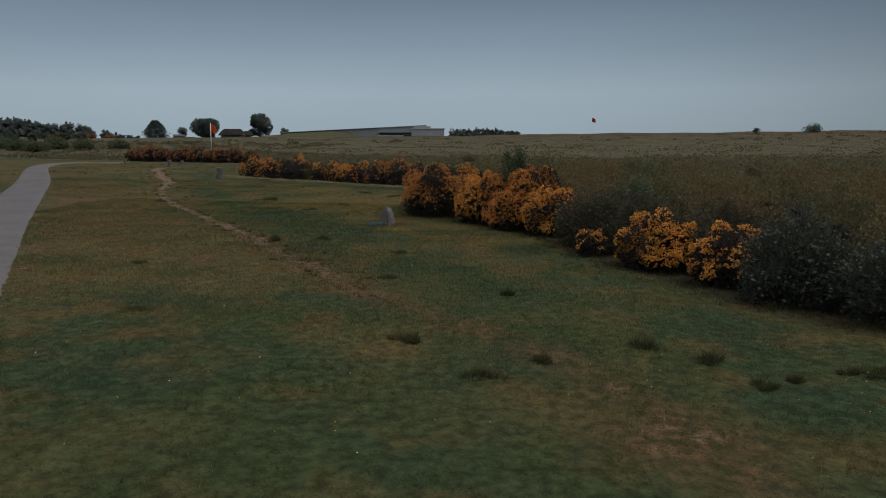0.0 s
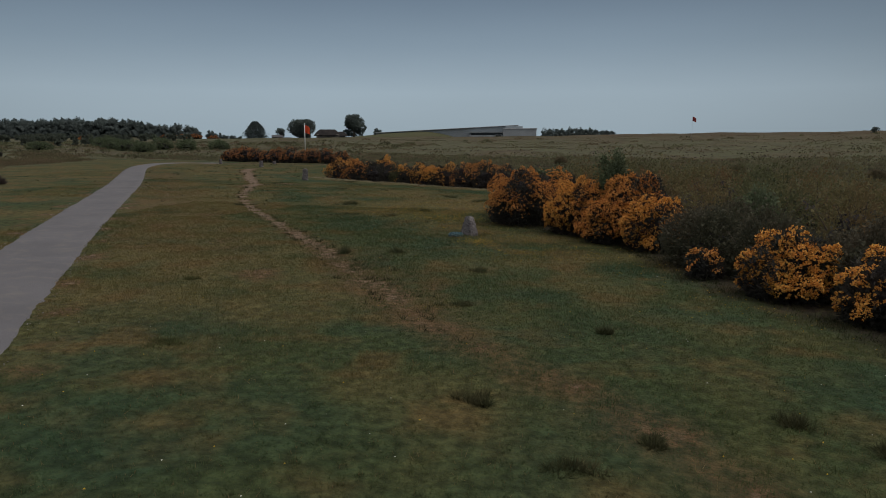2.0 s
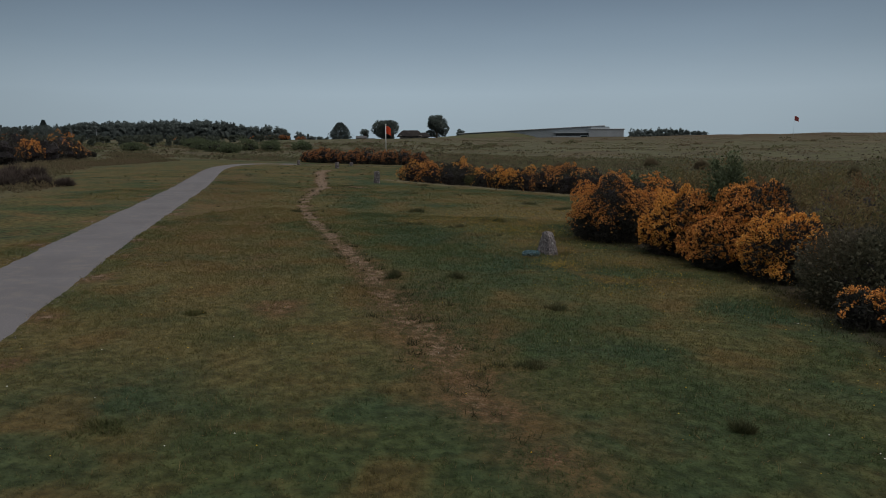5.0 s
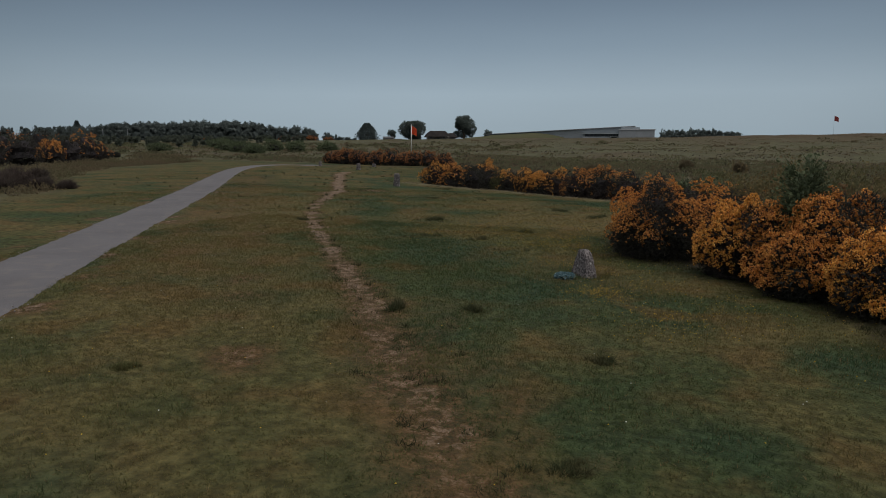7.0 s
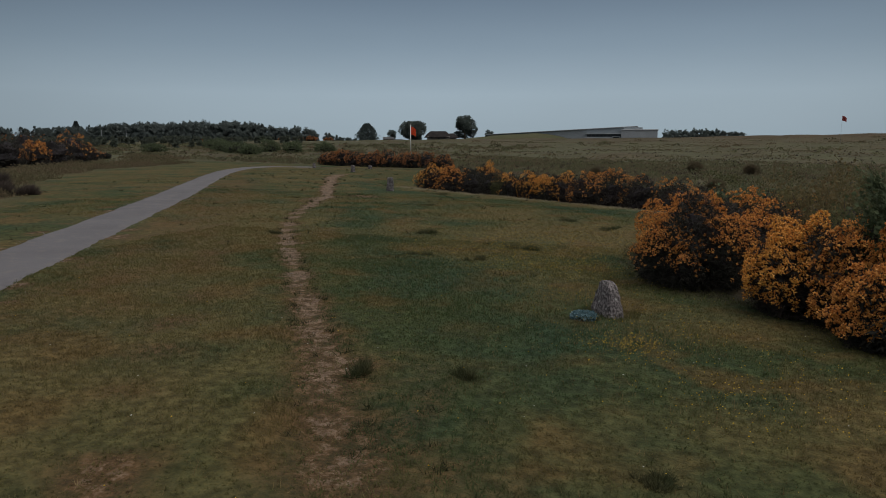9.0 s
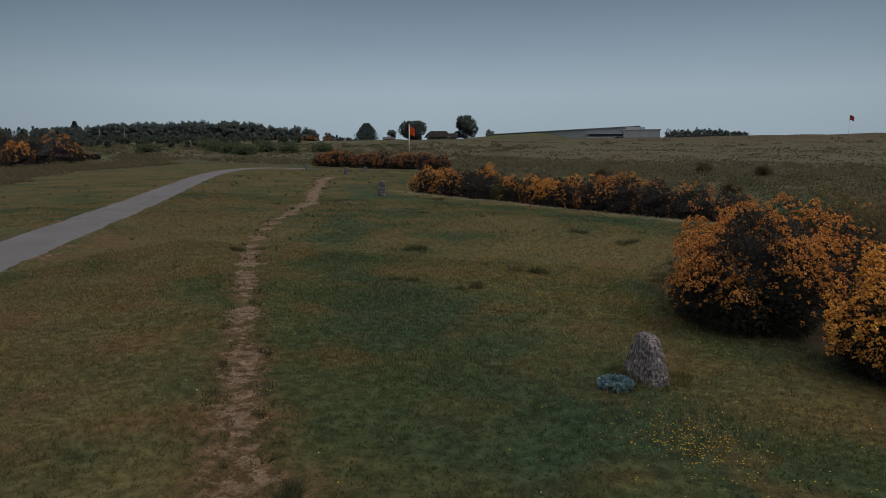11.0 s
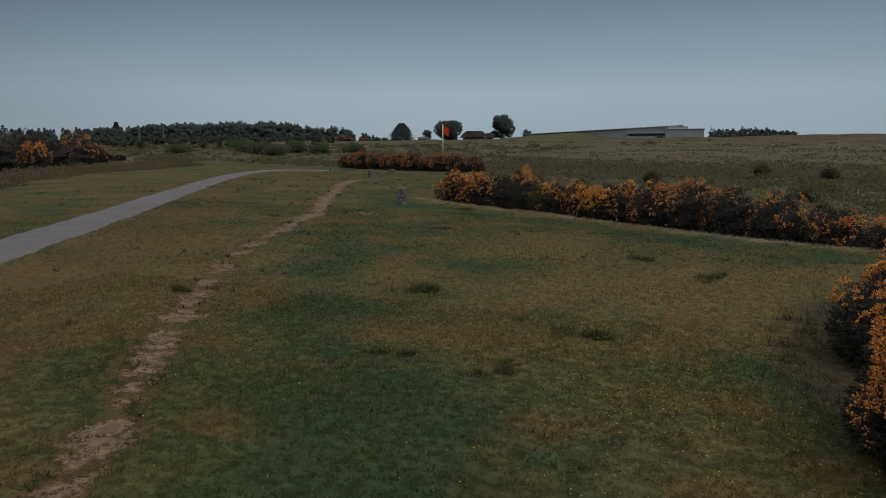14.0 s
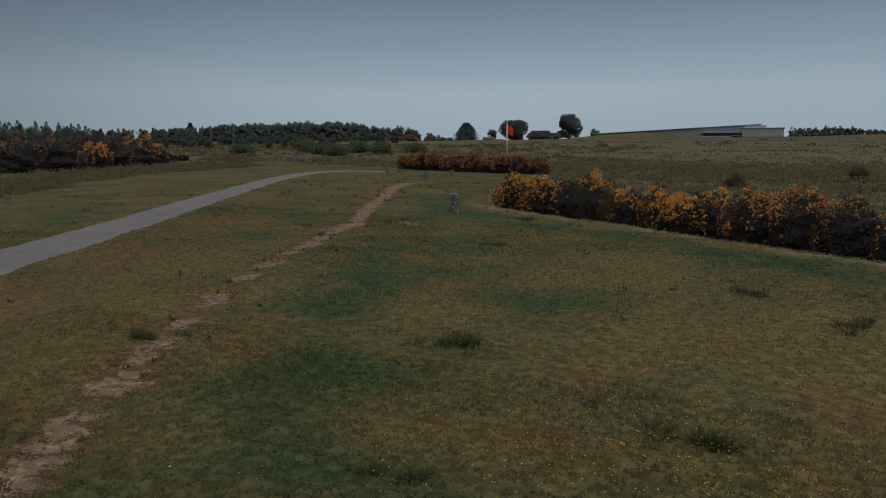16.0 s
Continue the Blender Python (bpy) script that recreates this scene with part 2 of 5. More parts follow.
M_RANK = leaf_material("dark_rank_grass", (0.024, 0.032, 0.014), (0.050, 0.052, 0.022), (0.052, 0.040, 0.020), 0.6, 0.85, 1.5, 0.5)
M_GORSE = leaf_material("gorse_spines", (0.025, 0.026, 0.024), (0.058, 0.057, 0.046), (0.064, 0.046, 0.044), lift=0.2)
M_BLOSSOM = leaf_material("gorse_blossom", (0.68, 0.29, 0.055), (1.0, 0.63, 0.165), (0.62, 0.23, 0.055), 0.5, 0.7, 6.0)
M_BLOSSOM_OLD = leaf_material("fading_gorse_blossom", (0.56, 0.215, 0.055), (0.99, 0.545, 0.15), (0.46, 0.165, 0.05), 0.5, 0.7, 6.0)
M_BLOSSOM_RUST = leaf_material("rusty_gorse_blossom", (0.36, 0.15, 0.058), (0.60, 0.28, 0.11), (0.28, 0.11, 0.05), 0.7, 0.7, 3.0)
# dark purple of the shadows inside the bushes, put into the filler's colour
M_INNER = leaf_material("shrub_inner_shade", (0.030, 0.028, 0.034), (0.044, 0.040, 0.044), (0.050, 0.039, 0.044))
M_BROOM = leaf_material("broom_twigs", (0.092, 0.090, 0.042), (0.185, 0.156, 0.072), (0.165, 0.098, 0.050), 0.85, 0.8, 0.45, lift=0.5, thin=0.48)
M_GREENBROOM = leaf_material("green_broom_twigs", (0.060, 0.068, 0.034), (0.124, 0.128, 0.058), (0.118, 0.094, 0.047), 0.7, 0.8, 0.45, lift=0.5, thin=0.48)
M_DARKHEATH = leaf_material("dark_heather", (0.046, 0.036, 0.034), (0.080, 0.060, 0.050), (0.060, 0.056, 0.040), 0.6, 0.85, 0.5, lift=0.4)
M_GREENSCRUB = leaf_material("moor_scrub_leaves", (0.070, 0.078, 0.044), (0.115, 0.112, 0.062), (0.105, 0.082, 0.052), 0.7, 0.8, 0.3, lift=0.7, thin=0.48)
M_HEATH = leaf_material("edge_heath", (0.136, 0.106, 0.066), (0.188, 0.146, 0.090), (0.122, 0.120, 0.062), 0.8, 0.85, 0.16, lift=0.75, thin=0.48)
M_SHRUB = leaf_material("shrub_leaves", (0.056, 0.0762, 0.0403), (0.103, 0.1299, 0.065), (0.0784, 0.0918, 0.056), 0.5, 0.7, 0.5, lift=0.35)
M_WILLOW = leaf_material("willow_leaves", (0.040, 0.044, 0.030), (0.100, 0.096, 0.060), (0.086, 0.066, 0.046), 0.7, 0.7, 0.9, lift=0.3, thin=0.4)
M_DARKLEAF = leaf_material("dark_shrub_leaves", (0.032, 0.040, 0.032), (0.082, 0.096, 0.078), (0.056, 0.056, 0.044), 0.5, 0.6, 0.9, lift=0.15)
M_HEATHER = leaf_material("heather", (0.128, 0.100, 0.066), (0.188, 0.148, 0.094), (0.122, 0.128, 0.068), 0.75, 0.85, 0.12, lift=0.8, thin=0.48)
M_MOORGRASS = leaf_material("moor_grass", (0.128, 0.132, 0.072), (0.194, 0.182, 0.104), (0.116, 0.134, 0.070), 0.7, 0.85, 0.10, lift=0.8, thin=0.48)
M_WOOD = plain_material("grey_bark", (0.10, 0.08, 0.06), (0.18, 0.15, 0.12), 6.0, 0.9, 0.15, 0.6, stretch=(1, 1, 0.2))
# M_TREE, M_PINE and M_WOODS are paled and blued: distance haze in the base colour
M_TREE = leaf_material("hazed_tree_leaves", (0.088, 0.114, 0.106), (0.130, 0.156, 0.142), (0.100, 0.124, 0.120), 0.5, 0.8, 0.25, lift=0.65, thin=0.5)
M_PINE = leaf_material("hazed_conifer_needles", (0.078, 0.104, 0.104), (0.112, 0.140, 0.138), (0.092, 0.116, 0.122), 0.6, 0.85, 0.03, lift=0.65, thin=0.5)
M_WOODS = leaf_material("hazed_wood_leaves", (0.110, 0.140, 0.138), (0.140, 0.168, 0.160), (0.120, 0.148, 0.150), 0.6, 0.95, 0.05, 0.8, thin=0.5)
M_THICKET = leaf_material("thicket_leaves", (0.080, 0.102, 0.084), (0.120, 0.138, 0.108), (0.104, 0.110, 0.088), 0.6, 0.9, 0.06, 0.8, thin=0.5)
M_GRIT = plain_material("loose_gravel", (0.20, 0.185, 0.18), (0.34, 0.31, 0.29), 20.0, 0.9, 0.15, 0.3)
M_STONE = stone_material()
M_WHITE = plain_material("white_paint", (0.74, 0.74, 0.72), (0.80, 0.80, 0.78), 3.0, 0.5, 0.4, 0.1)
M_FLAG = plain_material("red_flag_cloth", (0.74, 0.11, 0.05), (0.82, 0.17, 0.07), 3.0, 0.85, 0.1, 0.2)
M_FLAG2 = plain_material("dark_red_flag_cloth", (0.36, 0.09, 0.09), (0.46, 0.14, 0.13), 3.0, 0.85, 0.1, 0.2)
M_CONCRETE = plain_material("pale_stone_cladding", (0.34, 0.37, 0.40), (0.41, 0.44, 0.47), 0.4, 0.85, 0.2, 0.2)
M_LARCH = plain_material("weathered_larch_cladding", (0.29, 0.325, 0.355), (0.36, 0.395, 0.425), 0.5, 0.85, 0.2, 0.2, stretch=(1, 1, 6))
M_FASCIA = plain_material("pale_metal_roof_edge", (0.50, 0.53, 0.56), (0.58, 0.61, 0.64), 0.5, 0.5, 0.4, 0.1)
M_DARKROOF = plain_material("dark_roof_edge", (0.07, 0.075, 0.08), (0.10, 0.10, 0.11), 0.5, 0.7, 0.3, 0.2)
M_THATCH = plain_material("heather_thatch", (0.026, 0.024, 0.025), (0.046, 0.041, 0.040), 1.2, 0.95, 0.1, 0.7, stretch=(1, 1, 0.3), distance=0.05)
M_RUBBLE = plain_material("rubble_wall", (0.13, 0.12, 0.11), (0.20, 0.185, 0.17), 1.6, 0.95, 0.15, 0.7, distance=0.05)
M_WREATH = leaf_material("wreath_leaves", (0.045, 0.105, 0.125), (0.30, 0.43, 0.47), (0.08, 0.17, 0.21), 0.5, 0.7, 6.0)
M_YELLOW = leaf_material("yellow_petals", (0.70, 0.46, 0.04), (0.80, 0.58, 0.10), (0.65, 0.40, 0.04), 0.5, 0.6, 2.0)
M_DAISY = plain_material("white_petals", (0.70, 0.70, 0.66), (0.78, 0.78, 0.74), 20.0, 0.6, 0.2, 0.1)
m_, n_, l_, b_ = material("dark_glass", 0.08, 0.0, 0.5)
b_.inputs["Base Color"].default_value = (0.02, 0.024, 0.028, 1)
M_GLASS = m_

# ---------------------------------------------------------------- the lie of the land
rng = np.random.default_rng(7)


def smooth(a, b, v):
    u = np.clip((v - a) / (b - a), 0, 1)
    return u * u * (3 - 2 * u)


def wavy(x, y, seed, size):
    """A cheap smooth noise, about -1..1, with features of that size in metres."""
    r = np.random.default_rng(seed)
    out = 0
    for _ in range(7):
        a, f, p = r.uniform(0, 6.283), r.uniform(0.6, 1.7) * 6.283 / size, r.uniform(0, 6.283)
        out = out + np.sin((x * np.cos(a) + y * np.sin(a)) * f + p + 0.8 * np.sin((y * np.cos(a) - x * np.sin(a)) * f * 0.7 + p * 2))
    return out / 4.0


def to_line(x, y, line):
    """Distance to a polyline, and the signed side (positive on its left)."""
    best, side = np.full(np.shape(x), 1e9), np.zeros(np.shape(x))
    for (ax, ay), (bx, by) in zip(line, line[1:]):
        dx, dy = bx - ax, by - ay
        k = np.clip(((x - ax) * dx + (y - ay) * dy) / (dx * dx + dy * dy), 0, 1)
        d = np.hypot(x - ax - k * dx, y - ay - k * dy)
        s = dx * (y - ay) - dy * (x - ax)
        side = np.where(d < best, np.sign(s), side)
        best = np.minimum(best, d)
    return best, side


TRAIL = [(-1.2, 11.8), (-2.3, 13.6), (-3.5, 15.8), (-4.1, 16.8), (-4.5, 17.9), (-5.6, 19.7), (-6.6, 21.2), (-7.6, 22.9), (-9.2, 25.7), (-10.3, 27.4), (-11.4, 29.4), (-12.6, 31.8), (-13.5, 33.8), (-14.7, 37.3), (-15.7, 40.4), (-16.3, 42.7), (-18.6, 47.3), (-21.6, 54.3), (-23.8, 59.0), (-25.0, 63.4)]
TRAIL_2 = [(-5.0, 14.6), (-6.0, 16.6), (-9.3, 21.9), (-11.4, 25.9), (-13.9, 30.3)]
BANK = [(-15.6, 51.3), (-13.6, 49.5), (-10.5, 47.6), (-7.3, 45.75), (-4.6, 43.9), (-2.5, 42.45), (-1.2, 41.8), (1.5, 40.8), (5.0, 39.8)]
TRAIL_0 = [(2.57, 5.1), (2.3, 6.2), (1.9, 7.1), (1.45, 8.0), (0.95, 9.1), (0.3, 9.7), (-0.4, 10.6), (-1.2, 11.8)]
PATH_MID = [(3.0, -14.0), (0.2, -7.0), (-2.6, 0.0), (-5.4, 6.2), (-8.97, 12.88), (-12.85, 20.2), (-17.7, 29.7), (-22.2, 38.6), (-26.5, 46.4), (-32.5, 57.0), (-37.3, 66.0), (-40.3, 73.0), (-41.5, 77.2), (-41.0, 79.6), (-38.4, 80.6), (-35.0, 80.2)]
SIDE_PATH = [(-39.0, 80.7), (-33.0, 79.7), (-28.3, 78.7), (-23.4, 78.2), (-15.0, 79.4)]
HEDGE_EDGE = [(10.0, 5.0), (7.6, 9.0), (6.0, 10.6), (5.2, 12.0), (4.5, 14.2), (3.6, 16.2), (3.1, 19.5), (2.4, 22.0), (0.9, 24.1), (-0.7, 25.4), (-1.3, 27.5), (-1.0, 31.0), (0.6, 35.0), (3.0, 38.6), (1.5, 40.8), (-1.2, 41.8), (-2.5, 42.45), (-4.6, 43.9), (-7.3, 45.75), (-10.5, 47.6), (-13.6, 49.5), (-15.6, 51.3), (-16.5, 54.0), (-16.5, 66.0), (-21.5, 79.6), (-28.0, 81.4), (-34.0, 83.6), (-39.0, 87.0), (-50.0, 92.0), (-75.0, 104.0)]
LEFT_EDGE = [(-14.0, -10.0), (-19.0, 12.0), (-25.0, 30.0), (-29.0, 37.0), (-37.0, 45.0), (-45.0, 56.0), (-51.0, 65.0), (-54.0, 79.0), (-58.0, 90.0), (-75.0, 104.0)]


def ground_height(x, y):
    x, y = np.asarray(x, float), np.asarray(y, float)
    d = np.hypot(x, y - 15)
    b = np.degrees(np.arctan2(-x, y - 5))
    far_rise = np.interp(b, [-60, -32, -12, 0, 15, 40, 70], [7.6, 7.6, 7.1, 6.1, 5.6, 3.9, 3.0])
    k = smooth(70, 300, d)
    far_rise = far_rise * (1 + 1.0 * smooth(300, 620, d) * smooth(20, 32, b))
    z = -0.0204 * np.clip(x, -25, 30) * (1 - k) + far_rise * k
    z = z + (0.024 * wavy(x, y, 3, 2.6) + 0.012 * wavy(x, y, 5, 0.9)) * (1 - smooth(60, 120, d)) + 0.30 * wavy(x, y, 4, 45.0) * smooth(60, 160, d)
    e, s = to_line(x, y, BANK)
    ditch = np.where((s > 0) & (y > 38), smooth(0.0, 0.5, e) * (1 - smooth(2.5, 5.5, e)), 0)
    z = z - 0.34 * ditch + 0.05 * np.exp(-(e / 0.5) ** 2)
    e, s = to_line(x, y, TRAIL)
    return z - 0.035 * np.exp(-(e / 0.3) ** 2)


def gz(x, y):
    return float(ground_height(x, y))


def mesh_from(name, verts, faces, mats, index=None, flat=True):
    """A mesh from arrays of corners and of triangles or quads."""
    verts, faces = np.asarray(verts, np.float32), np.asarray(faces, np.int32)
    me = bpy.data.meshes.new(name)
    k = faces.shape[1]
    me.vertices.add(len(verts))
    me.vertices.foreach_set("co", verts.ravel())
    me.loops.add(faces.size)
    me.loops.foreach_set("vertex_index", faces.ravel())
    me.polygons.add(len(faces))
    me.polygons.foreach_set("loop_start", np.arange(0, faces.size, k, dtype=np.int32))
    me.polygons.foreach_set("use_smooth", np.full(len(faces), not flat))
    for m in (mats if isinstance(mats, (list, tuple)) else [mats]):
        me.materials.append(m)
    if index is not None:
        me.polygons.foreach_set("material_index", np.asarray(index, np.int32))
    me.update(calc_edges=True)
    return me


def part(name, me, parent, label=""):
    """One mesh object under a thing or a part. Takes a mesh or a bmesh with a material."""
    ob = new(name, me)
    ob.parent = parent
    return tagged(ob, label)


def part_bm(name, bm, mat, parent, label="", flat=True):
    me = bpy.data.meshes.new(name)
    for f in bm.faces:
        f.smooth = not flat
    bm.to_mesh(me)
    bm.free()
    me.materials.append(mat)
    return part(name, me, parent, label)


def thing(name, x, y, label, category, group="", kind="", z=None, turn=0.0, size=1.0):
    """An Empty at a thing's base, on the ground unless z is given."""
    ob = new(name)
    ob.empty_display_size = 0.2
    ob.matrix_world = Matrix.LocRotScale((x, y, gz(x, y) if z is None else z), Euler((0, 0, radians(turn))), (size, size, size))
    return tagged(ob, label, category, group, kind)


def unit(n, r=rng):
    v = r.normal(size=(n, 3))
    return v / np.linalg.norm(v, axis=1)[:, None]


def sprigs(P, N, length, width, k, spread, r=rng, droop=0.0):
    """k narrow blades at each point, round the direction N. One triangle each."""
    P, N = np.repeat(P, k, 0), np.repeat(N, k, 0)
    d = N + spread * r.normal(size=P.shape)
    d[:, 2] -= droop
    d /= np.linalg.norm(d, axis=1)[:, None]
    side = np.cross(d, unit(len(P), r))
    side /= np.linalg.norm(side, axis=1)[:, None] + 1e-9
    L = (np.asarray(length) if np.ndim(length) == 0 else np.repeat(length, k)) * r.uniform(0.6, 1.25, len(P))
    W = (np.asarray(width) if np.ndim(width) == 0 else np.repeat(width, k)) * r.uniform(0.7, 1.3, len(P))
    V = np.empty((len(P), 3, 3))
    V[:, 0], V[:, 1], V[:, 2] = P - side * W[:, None] / 2, P + side * W[:, None] / 2, P + d * L[:, None]
    return V.reshape(-1, 3), np.arange(len(P) * 3).reshape(-1, 3)


BUD = np.array([(0.95, 0, -0.4), (-0.48, 0.82, -0.4), (-0.48, -0.82, -0.4), (0, 0, 1.0)], float)
BUD_F = np.array([(0, 1, 3), (1, 2, 3), (2, 0, 3), (1, 0, 2)])


def buds(P, N, size, long=1.6, r=rng):
    """Small four-sided buds, drawn out along N."""
    a = unit(len(P), r)
    u = np.cross(N, a)
    u /= np.linalg.norm(u, axis=1)[:, None] + 1e-9
    w = np.cross(N, u)
    s = (np.asarray(size) * r.uniform(0.55, 1.4, len(P)))[:, None, None]
    V = P[:, None, :] + s * (BUD[None, :, 0:1] * u[:, None, :] + BUD[None, :, 1:2] * w[:, None, :] + long * BUD[None, :, 2:3] * N[:, None, :])
    F = (BUD_F[None] + 4 * np.arange(len(P))[:, None, None]).reshape(-1, 3)
    return V.reshape(-1, 3), F


def leaves(P, N, size, r=rng):
    """Small folded leaves, two triangles each, turned every way."""
    d = N + 0.9 * r.normal(size=P.shape)
    d /= np.linalg.norm(d, axis=1)[:, None]
    side = np.cross(d, unit(len(P), r))
    side /= np.linalg.norm(side, axis=1)[:, None] + 1e-9
    s = ((np.asarray(size) if np.ndim(size) else np.full(len(P), size)) * r.uniform(0.6, 1.4, len(P)))[:, None]
    up = np.cross(side, d)
    V = np.empty((len(P), 4, 3))
    V[:, 0], V[:, 1] = P, P + 0.5 * s * d + 0.45 * s * side + 0.12 * s * up
    V[:, 2], V[:, 3] = P + s * d, P + 0.5 * s * d - 0.45 * s * side + 0.12 * s * up
    q = 4 * np.arange(len(P))[:, None]
    return V.reshape(-1, 3), np.concatenate([q + (0, 1, 2), q + (0, 2, 3)])


def joined(*lots):
    V, F, at = [], [], 0
    for v, f in lots:
        V.append(v), F.append(f + at)
        at += len(v)
    return np.concatenate(V), np.concatenate(F)


# ---------------------------------------------------------------- ground, path
def spaced(stops):
    """Grid lines: (from, to, step) stretches, end to end."""
    out = [np.arange(a, b, s) for a, b, s in stops]
    return np.concatenate(out + [[stops[-1][1]]])


gx = spaced([(-3000, -400, 200), (-400, -120, 14), (-120, -44, 2.5), (-44, -27, 0.6), (-27, 6, 0.3), (6, 20, 0.6), (20, 60, 2.0), (60, 400, 10), (400, 3000, 200)])
gy = spaced([(-3000, -200, 200), (-200, -10, 10), (-10, 4, 0.7), (4, 36, 0.3), (36, 54, 0.22), (54, 80, 0.35), (80, 160, 2.0), (160, 420, 7), (420, 3000, 200)])
GX, GY = np.meshgrid(gx, gy)
GZ = ground_height(GX, GY)
nx, ny = len(gx), len(gy)
idx = np.arange(nx * ny).reshape(ny, nx)
quads = np.stack([idx[:-1, :-1], idx[:-1, 1:], idx[1:, 1:], idx[1:, :-1]], -1).reshape(-1, 4)
ground = new("ground", mesh_from("ground", np.stack([GX, GY, GZ], -1).reshape(-1, 3), quads, M_GROUND, flat=False))
tagged(ground, "short green and brown turf with worn patches, running into heather moor", "ground", kind="structure")


def moor_share(x, y):
    """1 on the moor behind the hedges and beyond the far side of the path, 0 on the mown turf."""
    e, s = to_line(x, y, HEDGE_EDGE)
    e2, s2 = to_line(x, y, LEFT_EDGE)
    right = smooth(-0.8, 0.8, np.where(s < 0, e, -e) - 1.0 + 0.5 * wavy(x, y, 21, 3.0))
    left = smooth(-1.5, 1.5, np.where(s2 > 0, e2, -e2) + 0.9 * wavy(x, y, 22, 5.0))
    return np.maximum(np.maximum(right, left), smooth(94, 102, y))


def wear_share(x, y):
    e, side_ = to_line(x, y, TRAIL)
    e2, _ = to_line(x, y, TRAIL_2)
    right = np.where(side_ < 0, e, -e)
    width = np.interp(y, [12, 15, 18, 24, 34, 50, 64], [0.50, 0.58, 0.42, 0.18, 0.16, 0.25, 0.36]) + 0.07 * wavy(x, y, 31, 1.3)
    e = e + 0.14 * wavy(x, y, 35, 1.7)
    w = np.exp(-(e / width) ** 2) * np.interp(y, [11, 14, 18, 21, 24, 30, 50], [0.34, 0.42, 0.50, 0.70, 1.12, 1.50, 1.90]) * (0.97 + 0.30 * wavy(x, y, 32, 1.5))
    e0, _ = to_line(x, y, TRAIL_0)
    w0 = (0.26 + 0.20 * smooth(0.2, 0.9, wavy(x, y, 71, 1.1))) * np.exp(-((e0 + 0.12 * wavy(x, y, 72, 0.9)) / 0.42) ** 2)
    w2 = 0.43 * np.exp(-(e2 / 0.42) ** 2) * smooth(-0.4, 0.6, wavy(x, y, 33, 2.4))
    e3, s3 = to_line(x, y, PATH_MID)
    w4 = (0.10 + 0.16 * smooth(-0.5, 0.6, wavy(x, y, 73, 1.6))) * smooth(0.9, 1.4, e3) * (1 - smooth(2.6, 4.6, e3)) * (s3 < 0) * smooth(15, 22, y) * (1 - smooth(52, 60, y))
    w3 = 0.72 * np.exp(-((e3 - 1.1) / 0.3) ** 2) * smooth(0.1, 0.9, wavy(x, y, 34, 2.0))
    w5 = 0.25 * np.exp(-((right - 0.9) / 0.6) ** 2) * smooth(12, 14, y) * (1 - smooth(18.0, 20.5, y)) * smooth(-0.6, 0.4, wavy(x, y, 75, 0.8))
    spots = 0.36 * np.exp(-(np.hypot(x - 1.9, y - 5.9) / 0.7) ** 2) + 0.34 * np.exp(-(np.hypot(x - 1.2, y - 8.6) / 0.5) ** 2) + 0.62 * np.exp(-(np.hypot((x + 14.7) / 0.9, (y - 43.2) / 0.5)) ** 2) + 0.6 * np.exp(-(np.hypot((x + 15.9) / 0.6, (y - 40.4) / 0.9)) ** 2)
    return np.clip(np.maximum.reduce([w, w0, w2, w3, w4, w5, spots]), 0, 1.4)


def lush_share(x, y):
    """Greener (+) along the far side of the trail and under the hedge, drier (-) by the path and in the open middle."""
    e, sd = to_line(x, y, TRAIL)
    right = np.where(sd < 0, e, -e)
    e2, s2 = to_line(x, y, HEDGE_EDGE)
    green = 0.42 * np.exp(-((right - 2.2) / 1.1) ** 2) * smooth(12, 18, y) * (1 - smooth(38, 50, y))
    green = green + 0.5 * np.exp(-(np.hypot((x - 1.4) / 2.6, (y - 13.0) / 2.6)) ** 2) + 0.6 * np.exp(-((e2 - 2.0) / 1.0) ** 2) * (y > 38)
    green = green + 0.5 * np.exp(-(np.hypot((x + 2.6) / 1.5, (y - 20.5) / 2.5)) ** 2)
    green = green + 0.55 * np.exp(-(np.hypot((x + 4.9) / 1.9, (y - 25.2) / 2.4)) ** 2)
    green = green + 0.4 * (1 - smooth(7.5, 13, y))
    dry = 0.55 * np.exp(-((right + 2.6) / 1.8) ** 2) * smooth(14, 22, y) * (1 - 0.7 * smooth(32, 44, y)) + 0.72 * np.exp(-(np.hypot((x + 4.2) / 3.4, (y - 33.0) / 4.8)) ** 2)
    dry = dry + 0.10 * smooth(36, 52, y)
    return np.clip(green - dry + 0.22 * wavy(x, y, 61, 2.2) + 0.22 * wavy(x, y, 62, 5.0), -1, 1)


def lip_share(x, y):
    e, s = to_line(x, y, BANK)
    return np.exp(-((e + np.where(s > 0, 0.0, 0.05)) / (0.34 + 0.16 * wavy(x, y, 36, 1.6))) ** 2) * (0.95 + 0.5 * wavy(x, y, 37, 2.3))


def litter_shade_share(x, y):
    """Bare peat and dead needles at the foot of the hedges, darkened as painted shade."""
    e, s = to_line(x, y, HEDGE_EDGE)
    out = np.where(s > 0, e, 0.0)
    # the second term paints the black shade in the ditch behind the bank
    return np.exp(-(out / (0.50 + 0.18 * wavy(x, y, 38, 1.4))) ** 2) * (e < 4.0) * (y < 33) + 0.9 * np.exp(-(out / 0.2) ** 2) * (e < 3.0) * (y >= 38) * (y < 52)


